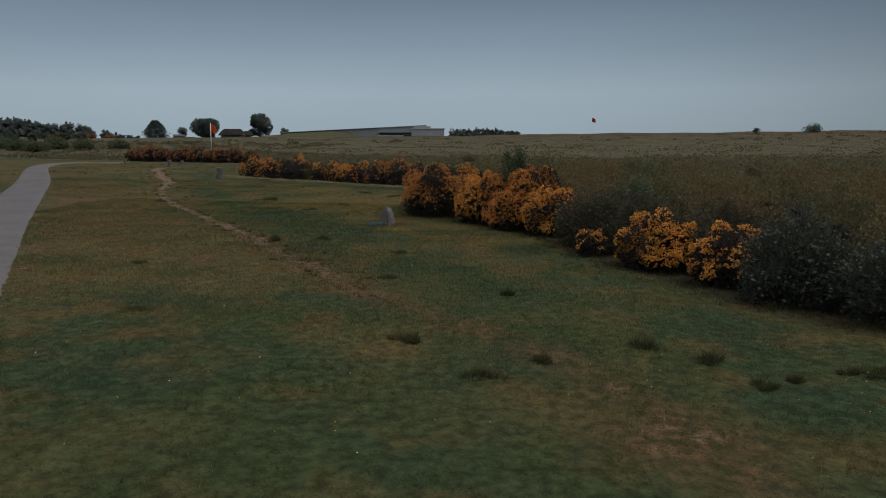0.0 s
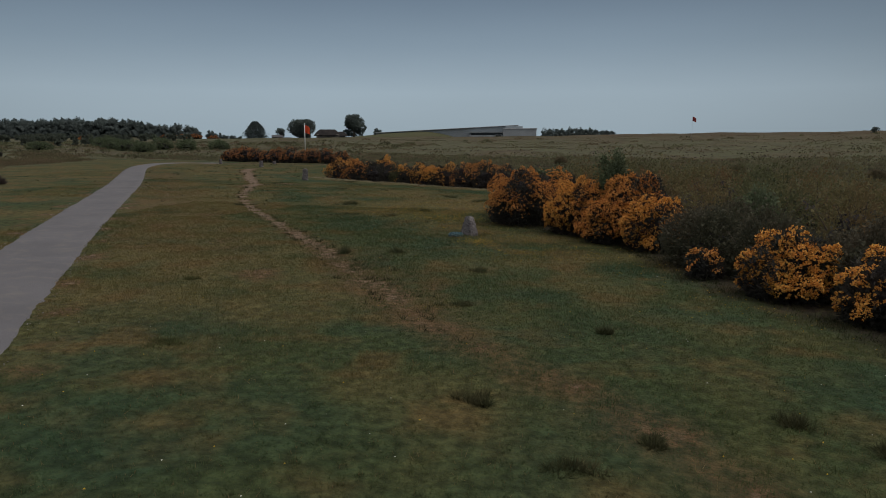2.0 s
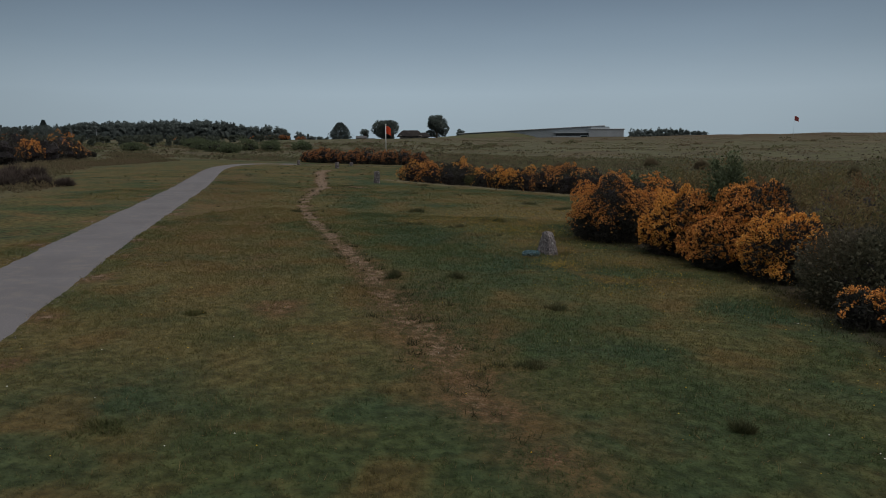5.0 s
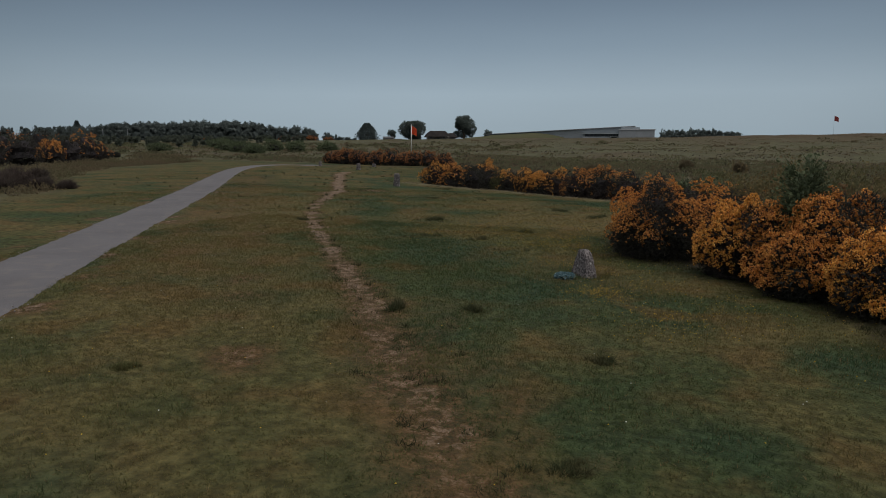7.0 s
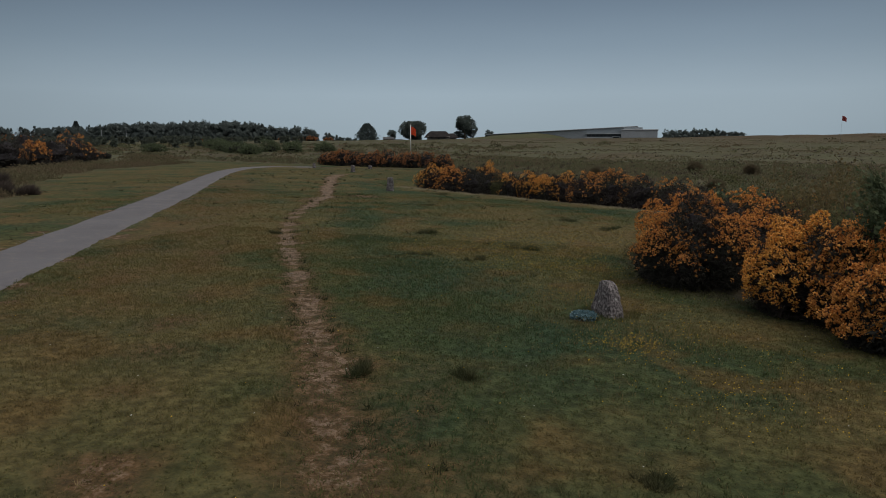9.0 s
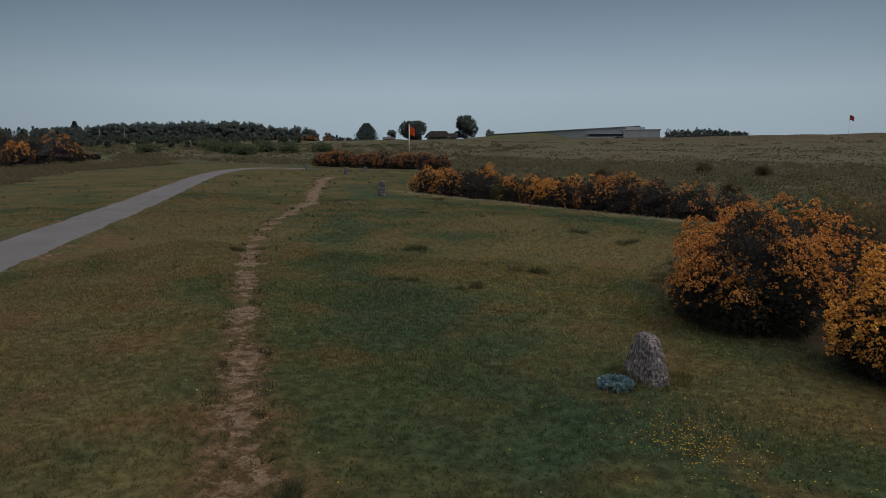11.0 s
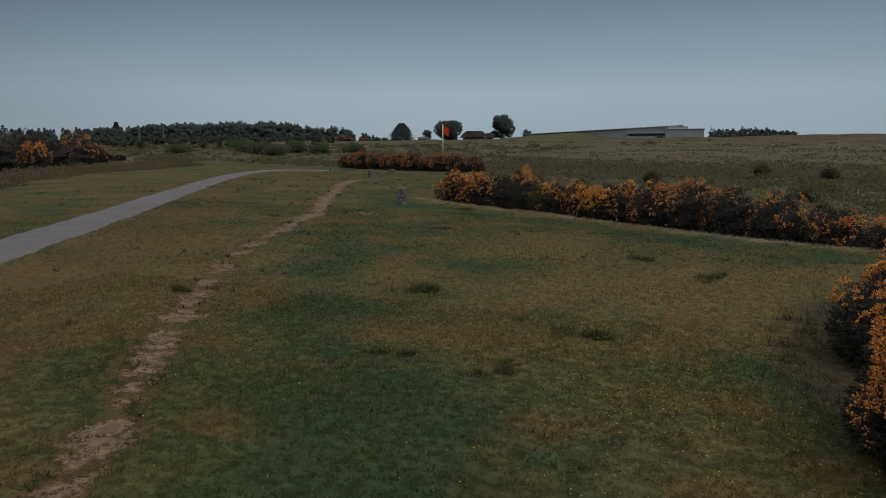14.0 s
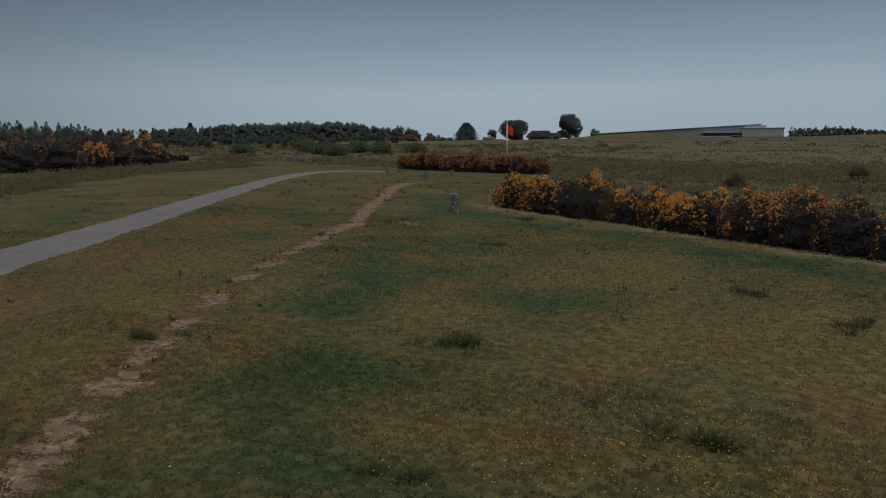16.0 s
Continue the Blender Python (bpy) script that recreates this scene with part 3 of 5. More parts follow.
for key, val in (("litter_shade", litter_shade_share(GX, GY)), ("moor", moor_share(GX, GY)), ("wear", wear_share(GX, GY)), ("lip", lip_share(GX, GY)), ("lush", lush_share(GX, GY))):
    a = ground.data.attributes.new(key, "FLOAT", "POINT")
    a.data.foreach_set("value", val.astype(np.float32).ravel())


def path_strip(name, line, width, label, mat=M_PATH):
    """A path as one crowned strip with ragged edges."""
    pts = np.array(line, float)
    for _ in range(3):
        mid = np.stack([0.75 * pts[:-1] + 0.25 * pts[1:], 0.25 * pts[:-1] + 0.75 * pts[1:]], 1).reshape(-1, 2)
        pts = np.concatenate([pts[:1], mid, pts[-1:]])
    seg = np.hypot(*np.diff(pts, axis=0).T)
    along = np.concatenate([[0], np.cumsum(seg)])
    t = np.arange(0, along[-1], 0.25)
    px, py = np.interp(t, along, pts[:, 0]), np.interp(t, along, pts[:, 1])
    dx, dy = np.gradient(px), np.gradient(py)
    n = np.hypot(dx, dy)
    ox, oy = -dy / n, dx / n
    rows = []
    for k in np.linspace(-1, 1, 11):
        rag = 0.045 * wavy(px * 1.0 + 50 * np.sign(k), py, 41, 0.6) + 0.02 * wavy(px + 90 * np.sign(k), py, 42, 4.0)
        off = k * width / 2 + (rag * np.sign(k) if abs(k) > 0.95 else 0)
        X, Y = px + ox * off, py + oy * off
        Z = ground_height(X, Y) + 0.035 - (0.06 if abs(k) > 0.95 else 0.0)
        rows.append(np.stack([X, Y, Z], -1))
    V = np.stack(rows, 1)
    i = np.arange(V.shape[0] * V.shape[1]).reshape(V.shape[:2])
    q = np.stack([i[:-1, :-1], i[1:, :-1], i[1:, 1:], i[:-1, 1:]], -1).reshape(-1, 4)
    ob = new(name, mesh_from(name, V.reshape(-1, 3), q, mat, flat=False))
    return tagged(ob, label, "path", kind="structure")


path_strip("side_path", SIDE_PATH, 0.34, "narrow brown trodden path below the far hedge", M_TROD)
path_strip("path", PATH_MID, 1.86, "pale grey compacted gravel path across the turf")


# ---------------------------------------------------------------- shrubs
def shrub_points(w, d, h, count, r, n_lobes=15, depth=0.3, square=2.7, lobe=(0.28, 0.55)):
    """Points and outward directions over a lumpy dome that stands on the ground."""
    u = unit(count, r)
    u[:, 2] = np.abs(u[:, 2])
    s = ((u[:, 0] ** 2 + u[:, 1] ** 2) ** (square / 2) + u[:, 2] ** square) ** (-1 / square)
    lump = np.zeros(count)
    for c in unit(n_lobes, r):
        c[2] = abs(c[2]) * 0.9
        size = r.uniform(*lobe)
        ang = np.arccos(np.clip(u @ (c / np.linalg.norm(c)), -1, 1))
        lump = np.maximum(lump, np.exp(-(ang / size) ** 2) * r.uniform(0.7, 1.0))
    s = s * (0.66 + 0.34 * lump) * (1 - depth * r.uniform(0, 1, count) ** 2.5)
    P = u * s[:, None]
    foot = 0.84 + 0.16 * np.clip(P[:, 2] / 0.3, 0, 1)
    P[:, :2] *= foot[:, None]
    P = P * (w / 2, d / 2, h)
    P[:, 2] = np.maximum(P[:, 2], 0.03)
    N = u / np.array((w / 2, d / 2, h * 0.8))
    return P, N / np.linalg.norm(N, axis=1)[:, None]


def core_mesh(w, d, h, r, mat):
    """A lumpy closed body, painted dark for the shade inside a shrub."""
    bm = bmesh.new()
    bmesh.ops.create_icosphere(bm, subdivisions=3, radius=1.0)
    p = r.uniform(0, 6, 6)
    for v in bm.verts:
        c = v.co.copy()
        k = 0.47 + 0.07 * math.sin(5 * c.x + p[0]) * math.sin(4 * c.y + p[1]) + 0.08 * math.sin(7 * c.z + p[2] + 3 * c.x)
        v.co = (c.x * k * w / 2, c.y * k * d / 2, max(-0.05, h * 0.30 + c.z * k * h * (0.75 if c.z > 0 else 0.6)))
    me = bpy.data.meshes.new("inner_shade")
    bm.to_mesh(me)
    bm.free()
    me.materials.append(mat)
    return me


def stem_mesh(w, d, h, r, mat, count=6):
    """Crooked woody stems from one root."""
    V, F = [], []
    for i in range(count):
        a, lean = 6.283 * i / count + r.uniform(-0.4, 0.4), r.uniform(0.15, 0.38)
        top = np.array((math.cos(a) * w * lean, math.sin(a) * d * lean, h * r.uniform(0.45, 0.7)))
        prev = None
        for j in range(4):
            t = j / 3
            c = top * (t, t, t) + np.array((0.04 * r.normal(), 0.04 * r.normal(), -0.05)) * (1 if 0 < j else 0.4)
            rad = 0.03 * (1.25 - t)
            ring = [c + rad * np.array((math.cos(q), math.sin(q), 0)) for q in (0, 1.257, 2.513, 3.77, 5.027)]
            base = len(V)
            V += ring
            if prev is not None:
                F += [(prev + k, prev + (k + 1) % 5, base + (k + 1) % 5) for k in range(5)] + [(prev + k, base + (k + 1) % 5, base + k) for k in range(5)]
            prev = base
    return mesh_from("stem", V, F, mat)


def blossom_mask(P, N, rho, share, r, patch=0.55, patchy=0.75, open_side=(-0.72, -0.62, 0.0), side=0.5):
    """Where a gorse carries its blossom: in patches, more on top and outside."""
    f = 0
    for _ in range(5):
        k = unit(1, r)[0] * r.uniform(0.7, 1.8) * 6.283 / (patch * 2.2)
        f = f + np.sin(P @ k + r.uniform(0, 6.283))
    # the sprays stand in tight clumps with dark gaps between them
    for _ in range(4):
        f = f + 0.55 * np.sin(P @ (unit(1, r)[0] * 6.283 / r.uniform(0.22, 0.42) / (0.7 + 0.15 * P[:, 2].max())) + r.uniform(0, 6.283))
    # flowers come on the side that looks on to the open turf
    f = patchy * f / 2.6 + 0.55 * N[:, 2] + 0.3 * P[:, 2] / P[:, 2].max() + side * (N @ np.array(open_side)) + 0.3 * r.normal(size=len(P)) + 0.75 * (rho - rho.mean()) / rho.std()
    return f > np.quantile(f, 1 - share) if share > 0 else np.zeros(len(P), bool)


def shoots(P, N, L, spine, r, n_spine=14):
    """Shoots at P along N, with spines all the way up."""
    k = np.repeat(np.arange(len(P)), n_spine)
    t = r.uniform(0.0, 1.0, len(k))
    D = N[k] * 0.7 + unit(len(k), r)
    D /= np.linalg.norm(D, axis=1)[:, None]
    return sprigs(P[k] + N[k] * (L[k] * t)[:, None], D, spine, spine * 0.26, 1, 0.1, r)


def flower_heads(P, N, radius, bud, r, per=18):
    """Rounded heads of blossom at P: buds packed over the outer side of each head."""
    k = np.repeat(np.arange(len(P)), per)
    o = unit(len(k), r)
    inward = np.einsum("ij,ij->i", o, N[k])
    o = o - N[k] * (1.6 * np.minimum(inward + 0.25, 0))[:, None]
    o /= np.linalg.norm(o, axis=1)[:, None]
    R = (radius * r.uniform(0.5, 1.5, len(P)))[k] * r.uniform(0.7, 1.1, len(k))
    D = o + 0.35 * N[k] + 0.25 * r.normal(size=o.shape)
    D /= np.linalg.norm(D, axis=1)[:, None]
    return buds(P[k] + o * R[:, None], D, bud, 1.25, r)


def gorse(x, y, w, d, h, share, seed, count=700, old=False, label="", group="", turn=0.0, spine=0.050, bud=0.0112, fine=1.0, low=0.25, side=0.5, patchy=0.75):
    count = int(count * 2.0)
    r = np.random.default_rng(seed)
    P, N = shrub_points(w, d, h, count, r, 26, 0.35, lobe=(0.16, 0.36))
    N = N + np.array((0, 0, 0.35)) + 0.30 * r.normal(size=N.shape)
    N /= np.linalg.norm(N, axis=1)[:, None]
    L = spine * r.uniform(1.8, 3.8, len(P))
    ob = thing("gorse_bush", x, y, label, "gorse bush", group, turn=turn)
    part("stem", stem_mesh(w, d, h, r, M_WOOD), ob, "crooked woody stems")
    part("inner_shade", core_mesh(w, d, h, r, M_INNER), ob, "dark filler body in place of the shade inside the bush")
    a = math.radians(turn)
    on = blossom_mask(P, N, np.linalg.norm(P / (w / 2, d / 2, h), axis=1), share * 0.72, r, 0.55, patchy, (-0.72 * math.cos(a) - 0.62 * math.sin(a), 0.72 * math.sin(a) - 0.62 * math.cos(a), 0.0), side)
    on &= P[:, 2] > (0.06 + low * r.uniform(0, 1, len(P))) * h
    green = shoots(P - N * (L * np.where(on, 0.72, 0.50))[:, None], N, L, spine, r, int(7 * fine))
    fill_p, fill_n = shrub_points(w * 0.92, d * 0.92, h * 0.93, int(count * 1.1), r, 15, 0.45)
    fill = sprigs(fill_p, fill_n, spine * 2.3, spine * 0.65, 3, 0.8, r)
    part("foliage", mesh_from("foliage", *joined(green, fill), M_GORSE), ob, "dark green spiny foliage")
    if on.any():
        gold = flower_heads(P[on], N[on], bud * 4.0, bud * 1.4, r, max(7, int(13 * fine)))
        part("blossom", mesh_from("blossom", *gold, M_BLOSSOM_RUST if old == "rust" else M_BLOSSOM_OLD if old else M_BLOSSOM), ob, "orange yellow blossom")
    return ob


def shrub(name, x, y, w, d, h, seed, mat, label, category, count=1900, upright=0.9, length=0.26, width=0.014, k=7, leafy=0.0, group="", turn=0.0):
    """A broom, heather or leafy shrub: fine upright twigs, with leaves if leafy."""
    r = np.random.default_rng(seed)
    P, N = shrub_points(w, d, h, count, r, 7, 0.5)
    N = N + np.array((0, 0, upright))
    N /= np.linalg.norm(N, axis=1)[:, None]
    ob = thing(name, x, y, label, category, group, turn=turn)
    part("stem", stem_mesh(w, d, h, r, M_WOOD), ob, "thin woody stems")
    part("inner_shade", core_mesh(w * 0.8, d * 0.8, h * 0.7, r, M_INNER), ob, "dark filler body in place of the shade inside")
    lots = [sprigs(P - N * length * 0.6, N, length * 1.5, width, k, 0.4, r)]
    if leafy:
        Q, D = np.repeat(P, 4, 0), np.repeat(N, 4, 0)
        lots.append(leaves(Q + 0.10 * r.normal(size=Q.shape), D, leafy, r))
    part("foliage", mesh_from("foliage", *joined(*lots), mat), ob)
    return ob


GORSE = "gorse bush covered in orange yellow blossom over dark spiny green"
# the near hedge, from its far end towards the start of the walk
near = "gorse hedge beside the marker stone"
gorse(0.5, 30.2, 2.6, 2.4, 1.75, 0.50, 115, 800, True, "gorse bush with fading orange flowers", near)
gorse(-0.45, 29.3, 1.7, 2.0, 1.30, 0.03, 101, 520, True, "low dark gorse bush with hardly a flower at the hedge end", near)
gorse(-0.36, 25.7, 2.95, 2.9, 2.02, 0.60, 102, 2600, True, "tall rounded gorse bush full of orange blossom beside the stone", near, spine=0.042, bud=0.0080, low=0.45, side=0.3, patchy=0.45)
gorse(0.85, 27.2, 2.8, 2.6, 2.0, 0.50, 112, 850, True, "gorse bush with fading orange blossom", near, side=0.2)
gorse(1.25, 23.5, 2.1, 2.0, 1.84, 0.74, 103, 1000, False, GORSE, near, low=0.15)
gorse(2.70, 22.2, 2.9, 2.4, 2.08, 0.92, 104, 1600, True, "broad dense gorse bush full of orange blossom", near, low=0.15)
gorse(1.85, 22.75, 1.7, 1.5, 1.75, 0.72, 117, 600, True, "gorse bush full of orange blossom between two taller ones", near, low=0.2)
gorse(3.10, 20.6, 2.0, 2.0, 1.55, 0.85, 105, 950, False, "gorse bush smothered in bright yellow blossom", near, low=0.12)
gorse(2.05, 21.65, 1.9, 1.6, 1.30, 0.80, 116, 700, True, "low gorse bush full of orange blossom at the hedge foot", near, low=0.12)
gorse(3.45, 16.8, 0.9, 0.9, 0.66, 0.20, 106, 190, True, "small low gorse bush with orange flowers", near)
gorse(4.50, 15.1, 2.0, 1.8, 1.36, 0.66, 107, 850, False, "gorse bush with bright yellow blossom on its turf side", near, low=0.12)
gorse(5.35, 13.4, 1.7, 1.6, 1.3, 0.24, 108, 640, False, "straggly gorse bush with a few bright yellow sprays", near, low=0.10)
shrub("willow_shrub", 6.05, 12.0, 2.5, 2.2, 1.65, 109, M_DARKLEAF, "dark blue green leafy shrub in the hedge", "shrub", 1900, 0.25, 0.15, 0.016, 3, 0.055, near)
shrub("willow_shrub", 7.2, 10.7, 3.0, 2.5, 1.85, 110, M_DARKLEAF, "dark blue green leafy shrub in the hedge", "shrub", 1900, 0.25, 0.15, 0.016, 3, 0.055, near)
shrub("willow_shrub", 3.95, 18.4, 2.4000000000000004, 2.4000000000000004, 1.7, 111, M_WILLOW, "low grey green leafy willow shrub in the hedge", "shrub", 1900, 0.25, 0.15, 0.016, 3, 0.055, near)
shrub("willow_shrub", 4.75, 16.9, 2.1, 2.1, 1.6, 113, M_WILLOW, "low grey green leafy willow shrub in the hedge", "shrub", 1900, 0.25, 0.15, 0.016, 3, 0.055, near)
shrub("willow_shrub", 5.75, 14.9, 2.1, 2.1, 1.55, 114, M_WILLOW, "low grey green leafy willow shrub in the hedge", "shrub", 1900, 0.25, 0.15, 0.016, 3, 0.055, near)

# broom and leafy shrubs behind the near hedge
BROOM = "olive brown broom shrub with fine upright twigs"
rr = np.random.default_rng(27)
for i in range(84):
    # rows behind the hedge, each a little farther back and lower than the one before
    row, k = i // 14, i % 14
    back, along = 1.9 + 1.95 * row + rr.uniform(-0.5, 0.5), -1.5 + 2.05 * k + rr.uniform(-0.6, 0.6) + (row % 2)
    x, y = 5.7 - 0.455 * along + 0.89 * back, 12.2 + 0.89 * along + 0.455 * back
    tall = rr.uniform(1.95, 2.85) - 0.03 * row
    gap, side = to_line(np.array([x]), np.array([y]), HEDGE_EDGE)
    if x > 0.62 * y + 1.6 or gap[0] < 2.6 or side[0] > 0 or y > 34:
        continue
    near_row = row == 0
    shrub("broom_shrub", x, y, rr.uniform(2.3, 2.9), rr.uniform(2.2, 2.8), tall, 200 + i, M_BROOM if i % 3 else M_GREENBROOM, BROOM if i % 3 else "dark green broom shrub with fine upright twigs", "broom shrub", 720 if near_row else 330 if row < 3 else 230, 0.7, 0.17, 0.014 if near_row else 0.02, 3, 0.050 if near_row else 0.072, "broom behind the near hedge", 37 * i)
shrub("green_shrub", 5.0, 18.9, 1.6, 1.6, 1.85, 231, M_SHRUB, "dark green leafy shrub beside the gorse", "shrub", 1300, 0.3, 0.16, 0.02, 4, 0.06)
shrub("green_shrub", 2.25, 22.7, 1.35, 1.3, 2.7, 232, M_SHRUB, "tall green sapling shrub behind the gorse", "shrub", 1300, 0.5, 0.18, 0.02, 4, 0.065)
shrub("green_shrub", 0.55, 27.8, 1.9, 1.7, 2.25, 233, M_SHRUB, "green leafy shrub behind the gorse", "shrub", 1100, 0.4, 0.18, 0.02, 4, 0.065)

# the middle hedge, along the turf bank
mid = "gorse hedge along the turf bank"
for i, (x, y, w, h, share, old, what) in enumerate([
        (-13.6, 51.2, 1.7, 1.70, 0.62, False, GORSE), (-12.2, 50.7, 1.8, 1.75, 0.50, True, GORSE),
        (-10.9, 49.9, 1.8, 1.62, 0.10, True, "dark green gorse bush with a few orange flowers"), (-10.4, 51.2, 1.3, 1.95, 0.36, False, "gorse bush with a bright yellow crest"),
        (-9.4, 49.0, 1.7, 1.60, 0.03, True, "dark green gorse bush with hardly a flower"), (-8.3, 48.1, 1.4, 1.45, 0.18, False, "gorse bush with scattered yellow flowers"),
        (-7.1, 47.6, 1.5, 1.65, 0.66, False, GORSE), (-5.7, 46.9, 1.8, 1.65, 0.50, False, GORSE),
        (-4.3, 46.2, 1.8, 1.70, 0.34, True, GORSE), (-3.0, 45.2, 1.8, 1.82, 0.26, True, "gorse bush with orange blossom along its top"),
        (-1.7, 44.5, 1.9, 1.80, 0.05, True, "dark gorse bush with fading orange flowers"), (-0.3, 43.9, 1.9, 1.7, 0.18, True, "gorse bush with orange blossom along its top"),
        (1.2, 43.2, 1.8, 1.3, 0.22, True, "gorse bush with fading orange flowers"), (2.9, 42.4, 1.9, 1.3, 0.33, True, GORSE), (4.6, 41.6, 1.9, 1.3, 0.3, True, GORSE)]):
    gorse(x, y, w + 1.0, w + 0.4, h + 0.2, share, 300 + i, 680, old, what, mid, 53 * i, 0.058, 0.0140, 0.6, 0.62 if i in (8, 9, 10, 11) else 0.5, patchy=1.0)

shrub("green_shrub", -8.7, 48.2, 1.7, 1.5, 1.55, 234, M_GREENBROOM, "olive leafy shrub among the gorse of the turf bank", "shrub", 700, 0.4, 0.16, 0.02, 4, 0.06)

# the far hedge
farh = "far gorse hedge by the path"
for i in range(11):
    u = i / 10
    gorse(-38.4 + 16.2 * u, 88.6 - 11.6 * u + 5.0 * u * u + (0, 0.5, -0.4)[i % 3], (2.4, 3.0, 3.2, 2.6, 2.3, 3.0, 2.7, 2.2, 2.9, 2.6, 2.4)[i], 2.5, (1.55, 1.85, 2.15, 1.9, 1.6, 1.95, 2.05, 1.6, 1.8, 1.95, 1.55)[i], (0.26, 0.34, 0.42, 0.26, 0.30, 0.42, 0.28, 0.32, 0.46, 0.42, 0.36)[i], 330 + i, 300, "rust", "gorse bush with fading orange blossom", farh, 61 * i, 0.08, 0.025, 0.5, low=0.12)

# the tall gorse beyond the path
lefth = "tall gorse thicket beyond the path"
for i, (x, y, w, h, share, old) in enumerate([(-66.5, 61.0, 5.4, 3.6, 0.05, True), (-66.0, 65.5, 5.4, 3.8, 0.12, True), (-66.0, 70.0, 5.4, 3.9, 0.05, True), (-66.2, 74.0, 4.0, 2.9, 0.50, False), (-67.5, 78.0, 5.2, 4.1, 0.02, True), (-69.2, 82.5, 4.4, 4.2, 0.28, False), (-71.5, 87.0, 3.6, 2.5, 0.20, True), (-75.0, 92.0, 3.2, 1.4, 0.18, True), (-79.0, 98.5, 2.6, 0.9, 0.12, True), (-71.5, 72.0, 5.8, 4.6, 0.03, True), (-71.0, 65.0, 5.8, 4.5, 0.04, True), (-73.0, 79.0, 5.6, 4.7, 0.03, True), (-67.5, 56.0, 5.4, 3.6, 0.08, True)]):
    gorse(x, y, w, w, h, share * 0.75, 350 + i, 420, True if share > 0.25 else "rust", GORSE if share > 0.3 else "dark green gorse bush with few flowers", lefth, 71 * i, 0.11, 0.032, 0.45)
for i, (x, y, w, h) in enumerate([(-29.0, 35.8, 1.5, 0.75), (-30.1, 36.6, 1.9, 1.2), (-30.9, 35.5, 1.8, 1.05), (-31.7, 36.8, 1.7, 1.2), (-29.9, 34.4, 1.4, 0.65), (-32.2, 34.8, 1.8, 0.9), (-28.3, 36.6, 1.1, 0.45), (-33.2, 38.0, 2.0, 1.0), (-31.2, 33.6, 1.5, 0.7)]):
    shrub("heather_shrub", x, y, w, w, h, 370 + i, M_DARKHEATH, "dark brown leggy heather shrub at the turf edge", "heather", 620, 0.35, 0.22, 0.02, 6, group="heather beyond the path", turn=40 * i)
for i, (x, y, w, h) in enumerate([(-78.0, 132.0, 6.0, 2.9), (-72.5, 128.0, 5.4, 2.6), (-75.0, 140.0, 6.0, 3.2), (-68.0, 136.0, 5.4, 2.6), (-84.0, 137.0, 6.0, 2.6), (-92.0, 146.0, 6.4, 2.8), (-64.0, 142.0, 5.4, 2.4), (-98.0, 134.0, 6.0, 2.4)]):
    shrub("green_shrub", x, y, w, w, h, 380 + i, M_SHRUB, "grey green bushy shrub on the rough moor", "shrub", 560, 0.4, 0.3, 0.05, 4, 0.15, "shrubs on the rough moor", 33 * i)
for i, (x, y, w, h) in enumerate([(3.0, 92.0, 1.8, 1.5), (8.4, 90.5, 1.9, 1.5), (2.6, 60.0, 1.4, 0.9), (19.7, 76.0, 2.0, 1.4), (30.0, 70.0, 2.2, 1.2), (14.0, 62.0, 1.6, 1.0), (24.0, 50.0, 2.0, 1.2), (17.0, 42.0, 1.8, 1.2), (-6.0, 74.0, 1.6, 1.0), (9.0, 44.0, 1.6, 1.1)]):
    shrub("heather_shrub", x, y, w, w, h, 400 + i, M_HEATHER, "dark heather shrub standing out of the moor", "heather", 700, 0.5, 0.22, 0.035, 6, group="heather shrubs on the moor", turn=40 * i)
# far gorse at the foot of the woods
for i, (x, y, w, h) in enumerate([(-217.0, 404.0, 8.0, 2.2), (-209.5, 409.0, 8.5, 2.8), (-202.0, 412.0, 9.5, 3.6), (-193.0, 416.0, 8.0, 2.4), (-185.0, 279.0, 5.0, 1.5), (-177.0, 284.0, 4.5, 1.3)]):
    gorse(x, y, w, 5.0, h, (0.2, 0.35, 0.55, 0.3, 0.3, 0.25)[i], 420 + i, 240, "rust", "far gorse bush in orange blossom below the woods", "far gorse below the woods", 0, 0.22, 0.10, 0.6)


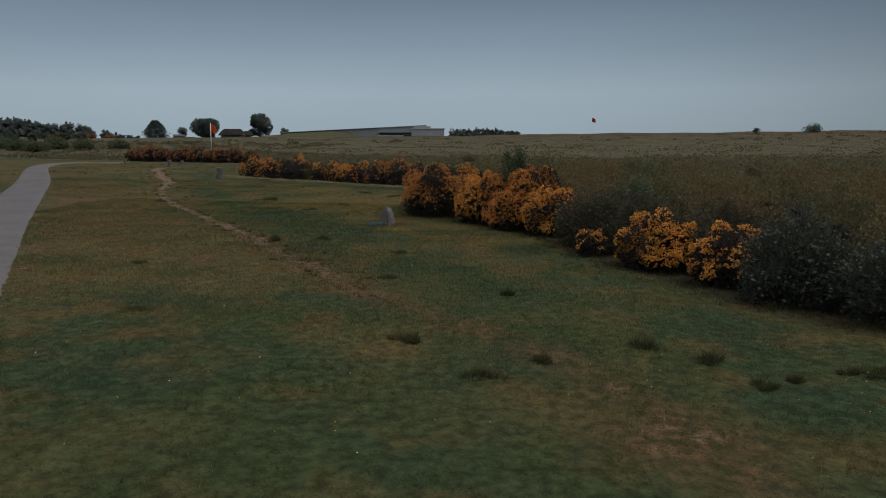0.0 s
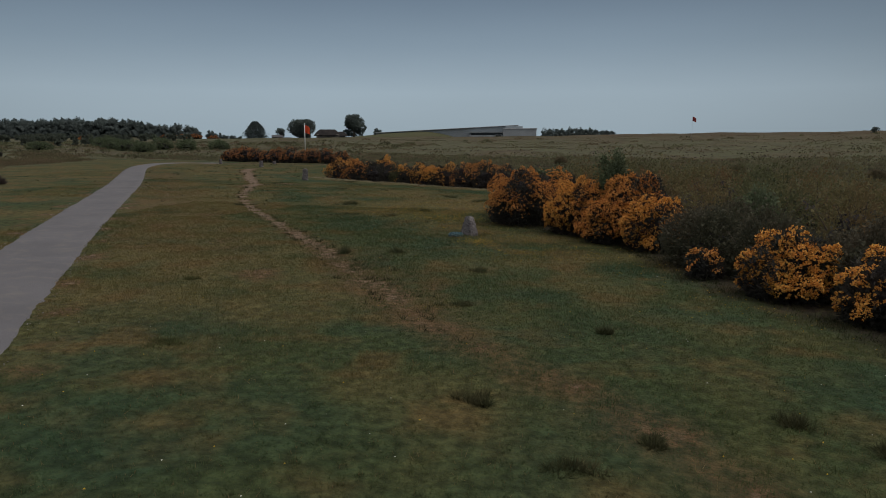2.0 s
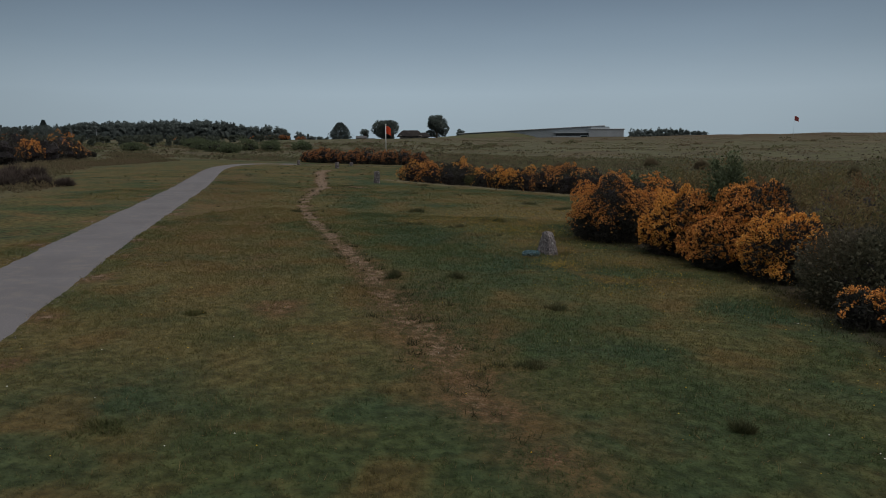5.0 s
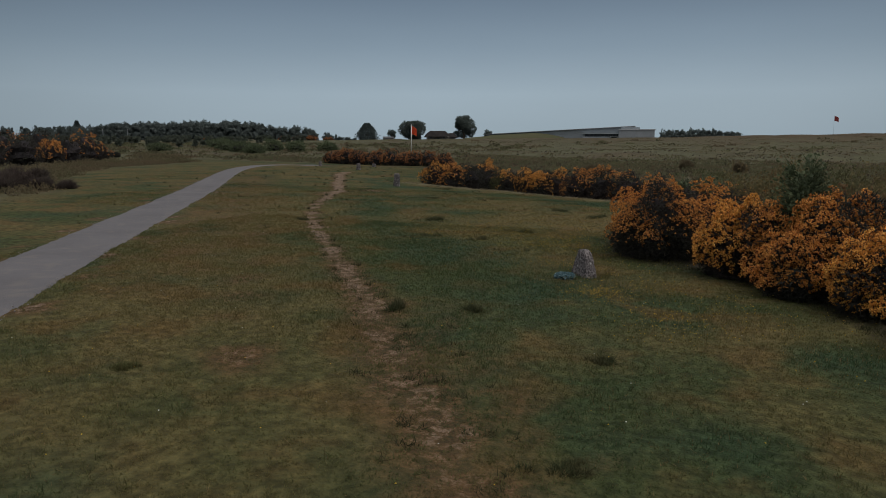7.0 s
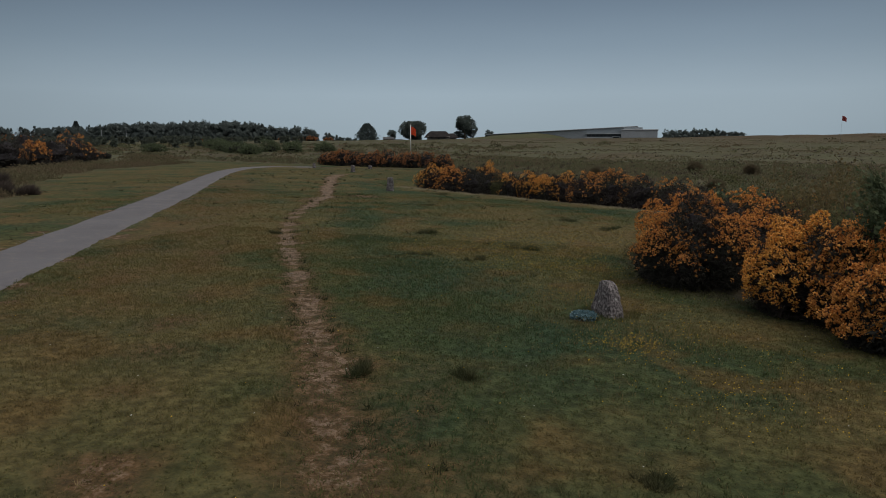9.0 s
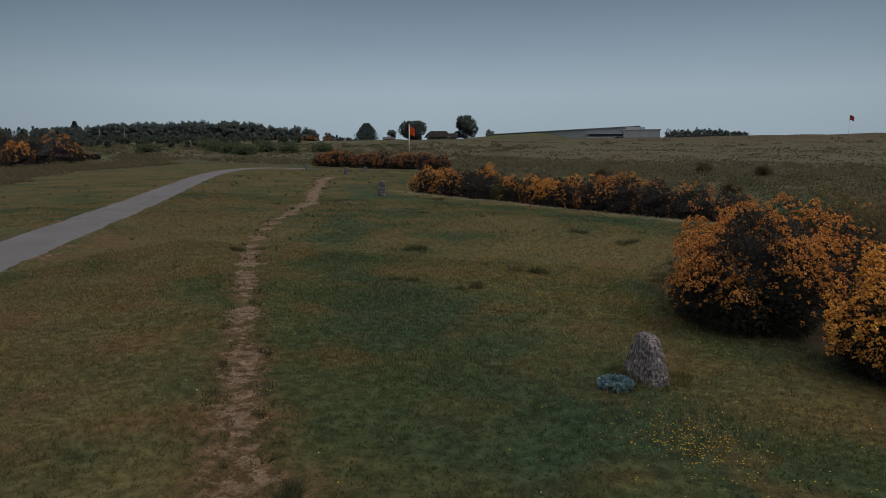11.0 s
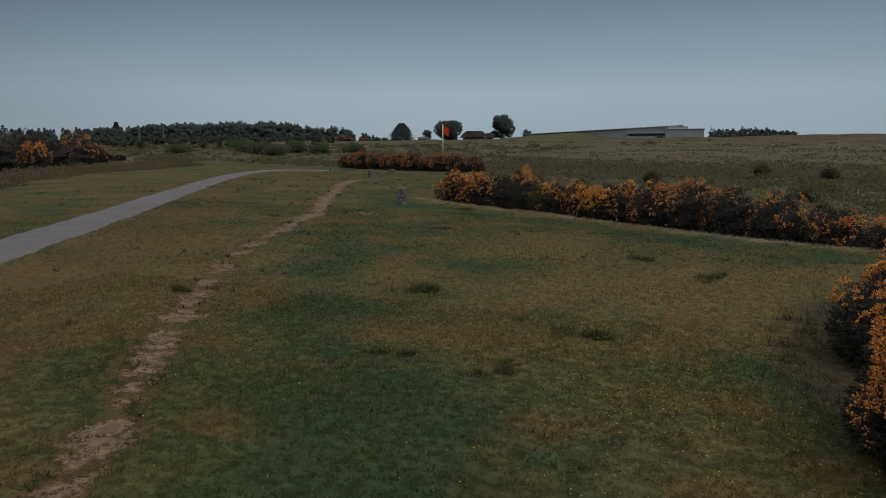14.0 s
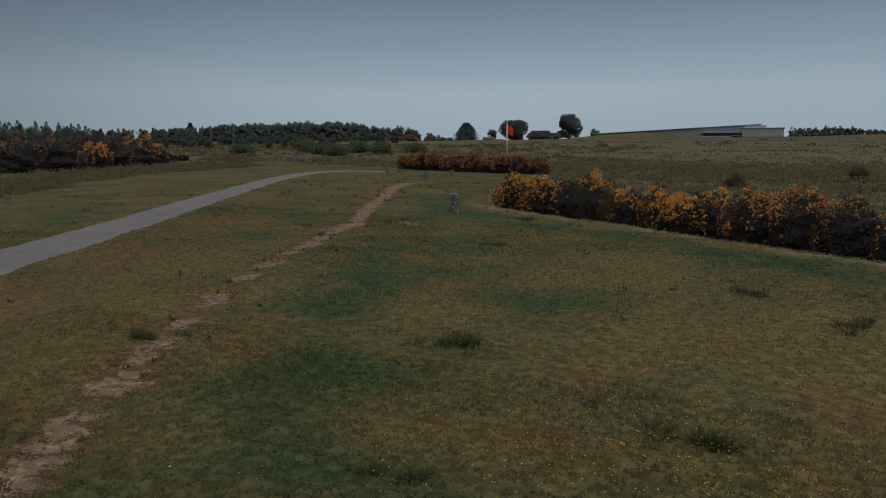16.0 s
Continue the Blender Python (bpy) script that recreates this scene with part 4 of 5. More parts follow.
# ---------------------------------------------------------------- marker stones, wreath


def marker_stone(x, y, w, d, h, seed, turn, label, taper=0.62, lean=0.0):
    r = np.random.default_rng(seed)
    bm = bmesh.new()
    bmesh.ops.create_cube(bm, size=1.0)
    bmesh.ops.subdivide_edges(bm, edges=bm.edges[:], cuts=11, use_grid_fill=True)
    off = Vector(r.uniform(0, 50, 3))
    for v in bm.verts:
        c = v.co.copy()
        t = c.z + 0.5
        sq = max(abs(c.x), abs(c.y), 1e-6)
        rnd = math.hypot(c.x, c.y) / sq
        k = (1 - (1 - taper) * t ** 1.2) / (0.55 + 0.45 * rnd)
        if t > 0.86:
            k *= 1 - 0.26 * ((t - 0.86) / 0.14) ** 2.4
        p = Vector((c.x * w * k + lean * t * t, c.y * d * k, t * h))
        g = noise.fractal(p * 7 + off, 1.0, 2.0, 5)
        q = noise.fractal(p * 2.5 + off, 1.0, 2.0, 3)
        out = Vector((c.x, c.y, 0.3 * c.z)).normalized()
        v.co = p + out * (0.018 * g + 0.03 * q) + Vector((0, 0, (0.010 * q + 0.010 * g) * (t > 0.7) - 0.06 * (t < 0.05)))
    ob = new("marker_stone")
    ob.matrix_world = pose(x, y, gz(x, y), 0, 0, turn)
    tagged(ob, label, "marker stone", "marker stones on the turf")
    part_bm("stone_body", bm, M_STONE, ob)
    return ob


marker_stone(-1.80, 22.38, 0.68, 0.33, 0.55, 1, -58, "rough leaning grey memorial stone blotched with dark lichen on the turf", 0.47, lean=-0.05)
marker_stone(-14.95, 47.55, 0.40, 0.30, 0.74, 2, 20, "narrow upright grey memorial stone with dark lichen", 0.80)
marker_stone(-26.1, 68.2, 0.42, 0.32, 0.58, 3, 24, "upright grey memorial stone near the far hedge", 0.72)
marker_stone(-34.5, 77.7, 0.36, 0.30, 0.50, 4, 24, "upright grey memorial stone beside the path", 0.74)
marker_stone(-28.3, 77.5, 0.42, 0.34, 0.32, 5, 24, "low pale memorial stone below the far hedge", 0.8)


def wreath(x, y):
    r = np.random.default_rng(17)
    n = 900
    a, q = r.uniform(0, 6.283, n), r.uniform(0, 6.283, n)
    R, c = 0.145, 0.038
    P = np.stack([(R + c * np.cos(q)) * np.cos(a), (R + c * np.cos(q)) * np.sin(a), 0.05 + c * 0.8 * np.sin(q)], -1)
    N = np.stack([np.cos(q) * np.cos(a), np.cos(q) * np.sin(a), np.sin(q) + 0.5], -1)
    N /= np.linalg.norm(N, axis=1)[:, None]
    ob = thing("wreath", x, y, "blue green leafy memorial wreath lying on the grass", "wreath")
    bm = bmesh.new()
    for i in range(24):
        for j in range(6):
            u, v = 6.283 * i / 24, 6.283 * j / 6
            bm.verts.new(((R + 0.028 * math.cos(v)) * math.cos(u), (R + 0.028 * math.cos(v)) * math.sin(u), 0.045 + 0.035 * math.sin(v)))
    bm.verts.ensure_lookup_table()
    for i in range(24):
        for j in range(6):
            bm.faces.new([bm.verts[k] for k in (i * 6 + j, (i + 1) % 24 * 6 + j, (i + 1) % 24 * 6 + (j + 1) % 6, i * 6 + (j + 1) % 6)])
    part_bm("wreath_ring", bm, M_SHRUB, ob, "dark moss ring", flat=False)
    part("wreath_leaves", mesh_from("wreath_leaves", *joined(leaves(P, N, 0.040, r), sprigs(P, N, 0.045, 0.010, 2, 0.5, r)), M_WREATH), ob, "blue green leaves")


wreath(-2.14, 21.88)


# ---------------------------------------------------------------- flags, posts
def tube(bm, a, b, ra, rb, sides=10):
    a, b = Vector(a), Vector(b)
    u = (b - a).normalized().orthogonal().normalized()
    w = (b - a).normalized().cross(u)
    rings = []
    for c, q in ((a, ra), (b, rb)):
        rings.append([bm.verts.new(c + q * (u * math.cos(6.2832 * k / sides) + w * math.sin(6.2832 * k / sides))) for k in range(sides)])
    for k in range(sides):
        bm.faces.new((rings[0][k], rings[0][(k + 1) % sides], rings[1][(k + 1) % sides], rings[1][k]))
    bm.faces.new(rings[0][::-1])
    bm.faces.new(rings[1])


def flag(x, y, height, radius, cloth, pole_mat, size, hang, label, turn):
    ob = thing("flagpole", x, y, label, "flagpole", turn=turn)
    bm = bmesh.new()
    tube(bm, (0, 0, -0.1), (0, 0, height), radius, radius * 0.7)
    part_bm("pole", bm, pole_mat, ob, "slim straight pole", flat=False)
    bm = bmesh.new()
    bmesh.ops.create_uvsphere(bm, u_segments=8, v_segments=6, radius=radius * 1.2)
    bmesh.ops.translate(bm, verts=bm.verts[:], vec=(0, 0, height + radius))
    part_bm("finial", bm, pole_mat, ob, flat=False)
    bm = bmesh.new()
    nu, nv = 14, 10
    grid = [[None] * (nv + 1) for _ in range(nu + 1)]
    for i in range(nu + 1):
        for j in range(nv + 1):
            u, v = i / nu, j / nv
            grid[i][j] = bm.verts.new((radius + size[0] * u, 0.16 * math.sin(7 * u + 1.5 * v) * u ** 0.5, height - 0.12 - size[1] * v - hang * u * u - 0.06 * math.sin(5 * u) * v))
    for i in range(nu):
        for j in range(nv):
            bm.faces.new((grid[i][j], grid[i + 1][j], grid[i + 1][j + 1], grid[i][j + 1]))
    bmesh.ops.solidify(bm, geom=bm.faces[:], thickness=0.012)
    part_bm("flag", bm, cloth, ob, "wind blown cloth", flat=False)
    return ob


M_GREYPOLE = plain_material("grey_pole_paint", (0.30, 0.33, 0.36), (0.36, 0.39, 0.42), 2.0, 0.6, 0.3, 0.1)
flag(-43.1, 133.2, 5.2, 0.10, M_FLAG, M_WHITE, (0.85, 1.35), 0.5, "white flagpole with a bright red flag on the moor", 17)
flag(39.6, 196.0, 9.85 - gz(39.6, 196.0), 0.022, M_FLAG2, M_GREYPOLE, (0.9, 1.05), 0.5, "thin grey flagpole with a dark red flag on the moor", -12)
for x, y in ((-305.5, 354.0), (-295.8, 362.5)):
    ob = thing("marker_post", x, y, "tall pale wooden pole far off below the woods", "post", "pale poles below the woods")
    bm = bmesh.new()
    tube(bm, (0, 0, -0.3), (0, 0, 6.2), 0.16, 0.12)
    part_bm("post", bm, M_GREYPOLE, ob)
    bm = bmesh.new()
    tube(bm, (0, 0, 6.2), (0, 0, 6.4), 0.15, 0.07)
    part_bm("post_cap", bm, M_WHITE, ob)


# ---------------------------------------------------------------- buildings
def box(name, parent, mat, x0, x1, y0, y1, z0, z1, label="", bev=0.03):
    bm = bmesh.new()
    bmesh.ops.create_cube(bm, size=1.0)
    for v in bm.verts:
        v.co = ((x0 + x1) / 2 + v.co.x * (x1 - x0), (y0 + y1) / 2 + v.co.y * (y1 - y0), (z0 + z1) / 2 + v.co.z * (z1 - z0))
    bmesh.ops.bevel(bm, geom=bm.edges[:], offset=bev, segments=1, affect="EDGES")
    return part_bm(name, bm, mat, parent, label)


def wedge(name, parent, mat, x0, x1, y0, y1, z0, za, zb, label="", z1=None):
    """A box whose top slopes from za at x0 to zb at x1."""
    bm = bmesh.new()
    v = [bm.verts.new(p) for p in ((x0, y0, z0), (x1, y0, z0 if z1 is None else z1), (x1, y1, z0 if z1 is None else z1), (x0, y1, z0), (x0, y0, za), (x1, y0, zb), (x1, y1, zb), (x0, y1, za))]
    for f in ((3, 2, 1, 0), (4, 5, 6, 7), (0, 1, 5, 4), (1, 2, 6, 5), (2, 3, 7, 6), (3, 0, 4, 7)):
        bm.faces.new([v[k] for k in f])
    return part_bm(name, bm, mat, parent, label)


centre = thing("visitor_centre", -36.0, 320.0, "long low grey visitor centre with sloping roof and dark windows", "building", z=5.2)
SL = (11.15 - 8.05) / 62.0
zt = lambda x: 2.85 + SL * (x + 36.0)
wedge("long_wall", centre, M_LARCH, -36.0, 27.0, 2.0, 22.0, -2.0, zt(-36) - 0.25, zt(27) - 0.25, "weathered timber clad long wall")
wedge("roof_edge", centre, M_FASCIA, -36.4, 27.6, 1.3, 22.6, zt(-36) - 0.20, zt(-36) + 0.02, zt(27.6) + 0.02, "pale sloping metal roof edge", zt(27.6) - 0.20)
box("front_block", centre, M_CONCRETE, 21.2, 35.6, -1.0, 14.0, -2.0, 4.30, "pale stone clad block")
box("block_parapet", centre, M_FASCIA, 21.0, 35.9, -1.3, 14.3, 4.302, 4.55, "pale parapet cap")
box("upper_step", centre, M_LARCH, 22.0, 29.5, 1.0, 12.0, 4.552, 5.45, "roof step")
box("canopy", centre, M_CONCRETE, 6.2, 21.1, -0.6, 1.98, 2.72, 2.95, "pale canopy over the windows")
box("glazing", centre, M_GLASS, 7.0, 20.9, 1.90, 1.98, 1.60, 2.71, "dark window band")
for k in range(9):
    box("mullion", centre, M_DARKROOF, 7.2 + 1.61 * k, 7.35 + 1.61 * k, 1.82, 1.895, 1.60, 2.71, bev=0.01)
box("low_wall", centre, M_CONCRETE, 6.0, 17.4, -0.5, 0.2, -1.5, 1.57, "pale low wall below the windows")
box("porch", centre, M_FASCIA, 17.5, 20.7, 0.5, 1.80, 1.58, 1.80, "pale porch roof over the entrance")
for px in (17.55, 20.4):
    box("porch_post", centre, M_FASCIA, px, px + 0.25, 0.55, 0.8, -1.0, 1.577, bev=0.01)
box("door", centre, M_GLASS, 17.8, 20.4, 1.86, 1.895, -0.6, 1.58, "dark glazed entrance door", 0.01)

# turf bank that runs up against the long wall
bm = bmesh.new()
bank_rows = []
for i in range(25):
    u = i / 24
    x = -46.0 + 48.0 * u
    crest = (zt(x + 0.0) - 0.65 if x > -36 else 1.9) * (1 - max(0, (u - 0.62) / 0.38) ** 1.6) - 0.2 * max(0, 0.2 - u) * 20
    bank_rows.append([bm.verts.new((x, -9.0 + 1.2 * math.sin(i), -2.0)), bm.verts.new((x, -4.5, crest * 0.55 - 0.4)), bm.verts.new((x, 0.8, crest)), bm.verts.new((x, 1.6, crest))])
for a, b in zip(bank_rows, bank_rows[1:]):
    for k in range(3):
        bm.faces.new((a[k], b[k], b[k + 1], a[k + 1]))
part_bm("turf_bank", bm, M_MOORGRASS, centre, "grassed bank against the wall", flat=False)

cottage = thing("thatched_cottage", -84.5, 290.0, "low old cottage with a dark rounded heather thatched roof", "cottage", turn=16)
box("wall", cottage, M_RUBBLE, -5.0, 4.2, -2.4, 2.4, -0.5, 1.15, "rough rubble stone walls", 0.1)
box("wall", cottage, M_RUBBLE, 2.6, 6.6, -1.9, 1.9, -0.5, 0.85, "rough rubble stone walls", 0.1)
box("door", cottage, M_DARKROOF, -0.6, 0.3, -2.47, -2.43, -0.4, 1.1, "dark plank door")
for wx in (-3.2, 2.0):
    win = box("window", cottage, M_GLASS, wx - 0.35, wx + 0.35, -2.46, -2.43, 0.35, 0.9, "small dark window", 0.005)
    box("sill", win, M_RUBBLE, wx - 0.45, wx + 0.45, -2.55, -2.42, 0.25, 0.345)


def thatch(parent, cx, half, depth, z0, h, ridge):
    """A hipped, rounded thatch: rings that draw in to a soft ridge."""
    bm = bmesh.new()
    rings = []
    for j in range(9):
        t = j / 8
        hx = half * (1 - t) ** 0.8 + ridge * (1 - (1 - t) ** 0.8)
        hy = depth * (1 - t) ** 0.85 + 0.08
        z = z0 + h * (t ** 0.9)
        ring = []
        for k in range(28):
            a = 6.2832 * k / 28
            ca, sa = math.cos(a), math.sin(a)
            p = 3.2
            q = (abs(ca) ** p + abs(sa) ** p) ** (-1 / p)
            ring.append(bm.verts.new((cx + hx * q * ca, hy * q * sa, z + 0.06 * math.sin(5 * a + j))))
        rings.append(ring)
    for a, b in zip(rings, rings[1:]):
        for k in range(28):
            bm.faces.new((a[k], a[(k + 1) % 28], b[(k + 1) % 28], b[k]))
    bm.faces.new(rings[-1])
    bm.faces.new(rings[0][::-1])
    return part_bm("thatched_roof", bm, M_THATCH, parent, "dark rounded heather thatch", flat=False)


thatch(cottage, -0.6, 5.6, 2.9, 0.62, 2.55, 3.0)
thatch(cottage, 4.9, 2.8, 2.3, 0.45, 1.85, 0.8)

shed = thing("farm_shed", -112.0, 305.0, "far low stone shed with a dark roof behind the moor", "shed", turn=15, size=0.62)
box("wall", shed, M_RUBBLE, -3.6, 3.6, -2.0, 2.0, -0.5, 1.3, "", 0.05)
bm = bmesh.new()
vs = [bm.verts.new(p) for p in ((-3.9, -2.3, 1.2), (3.9, -2.3, 1.2), (3.9, 2.3, 1.2), (-3.9, 2.3, 1.2), (-3.9, 0, 2.5), (3.9, 0, 2.5))]
for f in ((0, 1, 5, 4), (2, 3, 4, 5), (0, 4, 3), (1, 2, 5), (3, 2, 1, 0)):
    bm.faces.new([vs[k] for k in f])
part_bm("roof", bm, M_DARKROOF, shed, "dark slate pitched roof")
# a made-up low wall in place of a thin dark line of bushes
for x0, x1, y in ((-110.0, -104.0, 300.0),):
    w = thing("bush_line_stand_in", (x0 + x1) / 2, y, "low grey wall shape standing in for low bushes on the skyline", "wall", turn=15)
    box("wall", w, M_RUBBLE, -(x1 - x0) / 2, (x1 - x0) / 2, -0.3, 0.3, -0.6, 0.40, "", 0.06)
    box("coping", w, M_RUBBLE, -(x1 - x0) / 2, (x1 - x0) / 2, -0.36, 0.36, 0.403, 0.55, "", 0.06)


# ---------------------------------------------------------------- trees
def limb_mesh(r, h, base_r, tops, mat):
    bm = bmesh.new()
    fork = h * 0.28
    tube(bm, (0, 0, -0.3), (0.1, 0, fork), base_r, base_r * 0.75, 8)
    for p in tops:
        mid_ = (p[0] * 0.5 + 0.1 * r.normal(), p[1] * 0.5 + 0.1 * r.normal(), fork + (p[2] - fork) * 0.55)
        tube(bm, (0.1, 0, fork - 0.1), mid_, base_r * 0.5, base_r * 0.3, 6)
        tube(bm, mid_, tuple(p), base_r * 0.3, base_r * 0.08, 6)
    me = bpy.data.meshes.new("trunk")
    bm.to_mesh(me)
    bm.free()
    me.materials.append(mat)
    return me


def broadleaf(x, y, w, h, seed, label, crown_base=0.2, count=4200, leaf=0.42, group="", broad=0.15):
    r = np.random.default_rng(seed)
    ob = thing("tree", x, y, label, "tree", group)
    n = 24
    C = np.empty((n, 4))
    for i in range(n):
        a, q = r.uniform(0, 6.283), math.sqrt(r.uniform(0.05, 1))
        z = r.uniform(0.0, 1.0)
        prof = math.sin(math.pi * (broad + (0.88 - broad) * z)) ** 0.7
        C[i] = (q * 0.40 * w * prof * math.cos(a), q * 0.40 * w * prof * math.sin(a), h * (crown_base + 0.08 + (0.80 - crown_base) * z), w * r.uniform(0.09, 0.17))
    part("trunk", limb_mesh(r, h, w * 0.045, [c[:3] for c in C[:9]], M_WOOD), ob, "grey trunk and limbs")
    k = r.integers(0, n, count)
    u = unit(count, r)
    P = C[k, :3] + u * (C[k, 3] * r.uniform(0.45, 1.12, count) ** 0.6)[:, None]
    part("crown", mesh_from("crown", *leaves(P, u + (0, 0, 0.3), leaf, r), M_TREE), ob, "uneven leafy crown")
    return ob


def conifer(x, y, w, h, seed, label, count=5000, leaf=0.45):
    r = np.random.default_rng(seed)
    ob = thing("tree", x, y, label, "tree")
    t = r.uniform(0.0, 1.0, count) ** 0.8
    tier = np.floor(t * 9) / 9 + 0.02
    within = (t * 9) % 1.0
    rad = w / 2 * np.clip(np.sin(np.pi * (0.27 + 0.71 * tier)), 0.04, 1) ** 0.8 * (1.1 - 0.40 * within) * r.uniform(0.2, 1.0, count) ** 0.45
    a = r.uniform(0, 6.283, count)
    rad = rad * (1 + 0.16 * np.sin(5 * a + 9 * tier) + 0.10 * np.sin(11 * a + 30 * tier))
    P = np.stack([rad * np.cos(a), rad * np.sin(a), h * (0.06 + 0.94 * t) - 0.25 * rad], -1)
    N = np.stack([np.cos(a), np.sin(a), 0.1 + 0 * a], -1)
    tops = [(rad_ * math.cos(q), rad_ * math.sin(q), h * z) for q, rad_, z in ((0, 0.2 * w, 0.4), (2, 0.2 * w, 0.5), (4, 0.15 * w, 0.6), (1, 0.02, 0.97))]
    part("trunk", limb_mesh(r, h, w * 0.04, tops, M_WOOD), ob, "straight trunk")
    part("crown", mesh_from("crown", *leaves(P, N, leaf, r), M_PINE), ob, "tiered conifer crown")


conifer(-119.5, 299.0, 9.2, 7.5, 501, "dark tiered conifer alone on the skyline")
broadleaf(-100.5, 306.0, 13.0, 7.8, 502, "broad round crowned tree beside the cottage", 0.06, 9500, 0.5)
broadleaf(-77.3, 302.5, 11.4, 9.9, 503, "tall uneven broadleaf tree beside the cottage", 0.03, 9000, 0.48, broad=0.30)
broadleaf(-116.0, 320.0, 4.6, 5.0, 504, "small far tree on the skyline", 0.1, 1200)
broadleaf(-72.0, 325.0, 4.0, 4.2, 506, "small far tree on the skyline", 0.1, 900)
broadleaf(118.0, 234.0, 6.5, 2.4, 507, "low wide bush on the moor skyline", 0.0, 1400, 0.3)
broadleaf(101.0, 236.0, 2.6, 1.7, 508, "low bush on the moor skyline", 0.0, 500, 0.25)
broadleaf(150.0, 236.0, 3.0, 2.0, 509, "low bush on the moor skyline", 0.0, 500, 0.25)


BALL = bmesh.new()
bmesh.ops.create_icosphere(BALL, subdivisions=1, radius=1.0)
BALL_V = np.array([v.co[:] for v in BALL.verts])
BALL_F = np.array([[v.index for v in f.verts] for f in BALL.faces])
BALL.free()


def billow(c, size, r):
    """A closed lumpy mass of foliage."""
    k = r.uniform(0.86, 1.1, len(BALL_V))
    return np.array(c) + BALL_V * k[:, None] * np.array(size), BALL_F


def woods(name, rows_, seed, label, mat, leaf, per=120):
    """A far wood, one object: rows of trees (points of x, y, height; count; share of conifers; depth of the row)."""
    r = np.random.default_rng(seed)
    lots = []
    for pts, count, con, deep in rows_:
        pts = np.array(pts, float)
        along = np.concatenate([[0], np.cumsum(np.hypot(*np.diff(pts[:, :2], axis=0).T))])
        for i in range(count):
            q = along[-1] * min(1, max(0, (i + r.uniform(-0.4, 0.4)) / max(1, count - 1)))
            x, y, hh = (np.interp(q, along, pts[:, c]) for c in range(3))
            x, y = x + r.normal() * 0.15 * deep, y + r.uniform(0, deep)
            h = hh * r.uniform(0.98, 1.14)
            z = gz(x, y) - 0.3
            if r.uniform() < con:
                w = h * r.uniform(0.26, 0.40)
                h = h * r.uniform(0.85, 1.2)
                t = r.uniform(0, 1, per) ** 0.75
                rad = w * np.clip(1.04 - t, 0.03, 1) * r.uniform(0.4, 1, per) ** 0.5
                a = r.uniform(0, 6.283, per)
                P = np.stack([x + rad * np.cos(a), y + rad * np.sin(a), z + h * (0.05 + 0.95 * t)], -1)
                N = np.stack([np.cos(a), np.sin(a), 0 * a - 0.1], -1)
                lots.append(billow((x, y, z + h * 0.3), (w * 0.7, w * 0.7, h * 0.34), r))
            else:
                w = h * r.uniform(0.65, 0.95)
                n = 10 if h > 5 else 3
                a, k = r.uniform(0, 6.283, n), np.sqrt(r.uniform(0, 1, n))
                k[0] = 0
                C = np.stack([x + 0.36 * w * k * np.cos(a), y + 0.36 * w * k * np.sin(a), z + h * (0.80 - 0.45 * k * k) * r.uniform(0.84, 1.0, n)], -1)
                S = np.stack([w * r.uniform(0.13, 0.24, n)] * 2 + [h * r.uniform(0.11, 0.20, n)], -1)
                for c, s in zip(C, S):
                    lots.append(billow(c, s * 0.84, r))
                lots.append(billow((x, y, z + h * 0.25), (w * 0.42, w * 0.42, h * 0.3), r))
                k = r.integers(0, n, per)
                N = unit(per, r)
                N[:, 2] = np.abs(N[:, 2])
                P = C[k] + N * S[k] * r.uniform(0.72, 1.12, per)[:, None]
                N[:, 2] += 0.8
            lots.append(leaves(P, N, leaf, r))
    ob = new(name, mesh_from(name, *joined(*lots), mat))
    return tagged(ob, label, "woods", kind="stuff")


MAIN_WOOD = [(-345, 345, 7.0), (-325, 362, 7.6), (-318, 368, 9.2), (-310, 375, 10.4), (-302, 382, 10.9), (-289, 392, 10.7), (-278, 400, 11.2), (-261, 412, 11.2), (-248, 422, 10.2), (-244, 426, 8.8)]
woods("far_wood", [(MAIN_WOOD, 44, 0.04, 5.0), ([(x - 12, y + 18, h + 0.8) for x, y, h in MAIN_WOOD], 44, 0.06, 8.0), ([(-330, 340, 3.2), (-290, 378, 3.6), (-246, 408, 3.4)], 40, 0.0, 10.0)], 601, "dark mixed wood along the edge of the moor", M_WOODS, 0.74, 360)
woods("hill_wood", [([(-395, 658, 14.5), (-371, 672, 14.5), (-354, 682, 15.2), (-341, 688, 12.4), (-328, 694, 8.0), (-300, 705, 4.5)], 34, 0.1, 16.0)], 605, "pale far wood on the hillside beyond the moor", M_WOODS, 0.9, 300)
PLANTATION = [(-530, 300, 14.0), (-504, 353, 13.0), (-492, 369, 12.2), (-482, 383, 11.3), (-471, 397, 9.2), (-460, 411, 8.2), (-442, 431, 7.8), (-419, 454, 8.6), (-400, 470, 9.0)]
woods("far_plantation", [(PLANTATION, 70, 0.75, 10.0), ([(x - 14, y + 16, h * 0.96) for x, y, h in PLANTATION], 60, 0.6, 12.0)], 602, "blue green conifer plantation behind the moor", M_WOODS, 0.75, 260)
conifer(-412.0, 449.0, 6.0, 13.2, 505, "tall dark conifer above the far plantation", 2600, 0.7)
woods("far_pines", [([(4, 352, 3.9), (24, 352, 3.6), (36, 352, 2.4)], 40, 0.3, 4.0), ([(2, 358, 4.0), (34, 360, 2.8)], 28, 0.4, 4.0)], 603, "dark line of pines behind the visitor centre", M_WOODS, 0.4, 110)
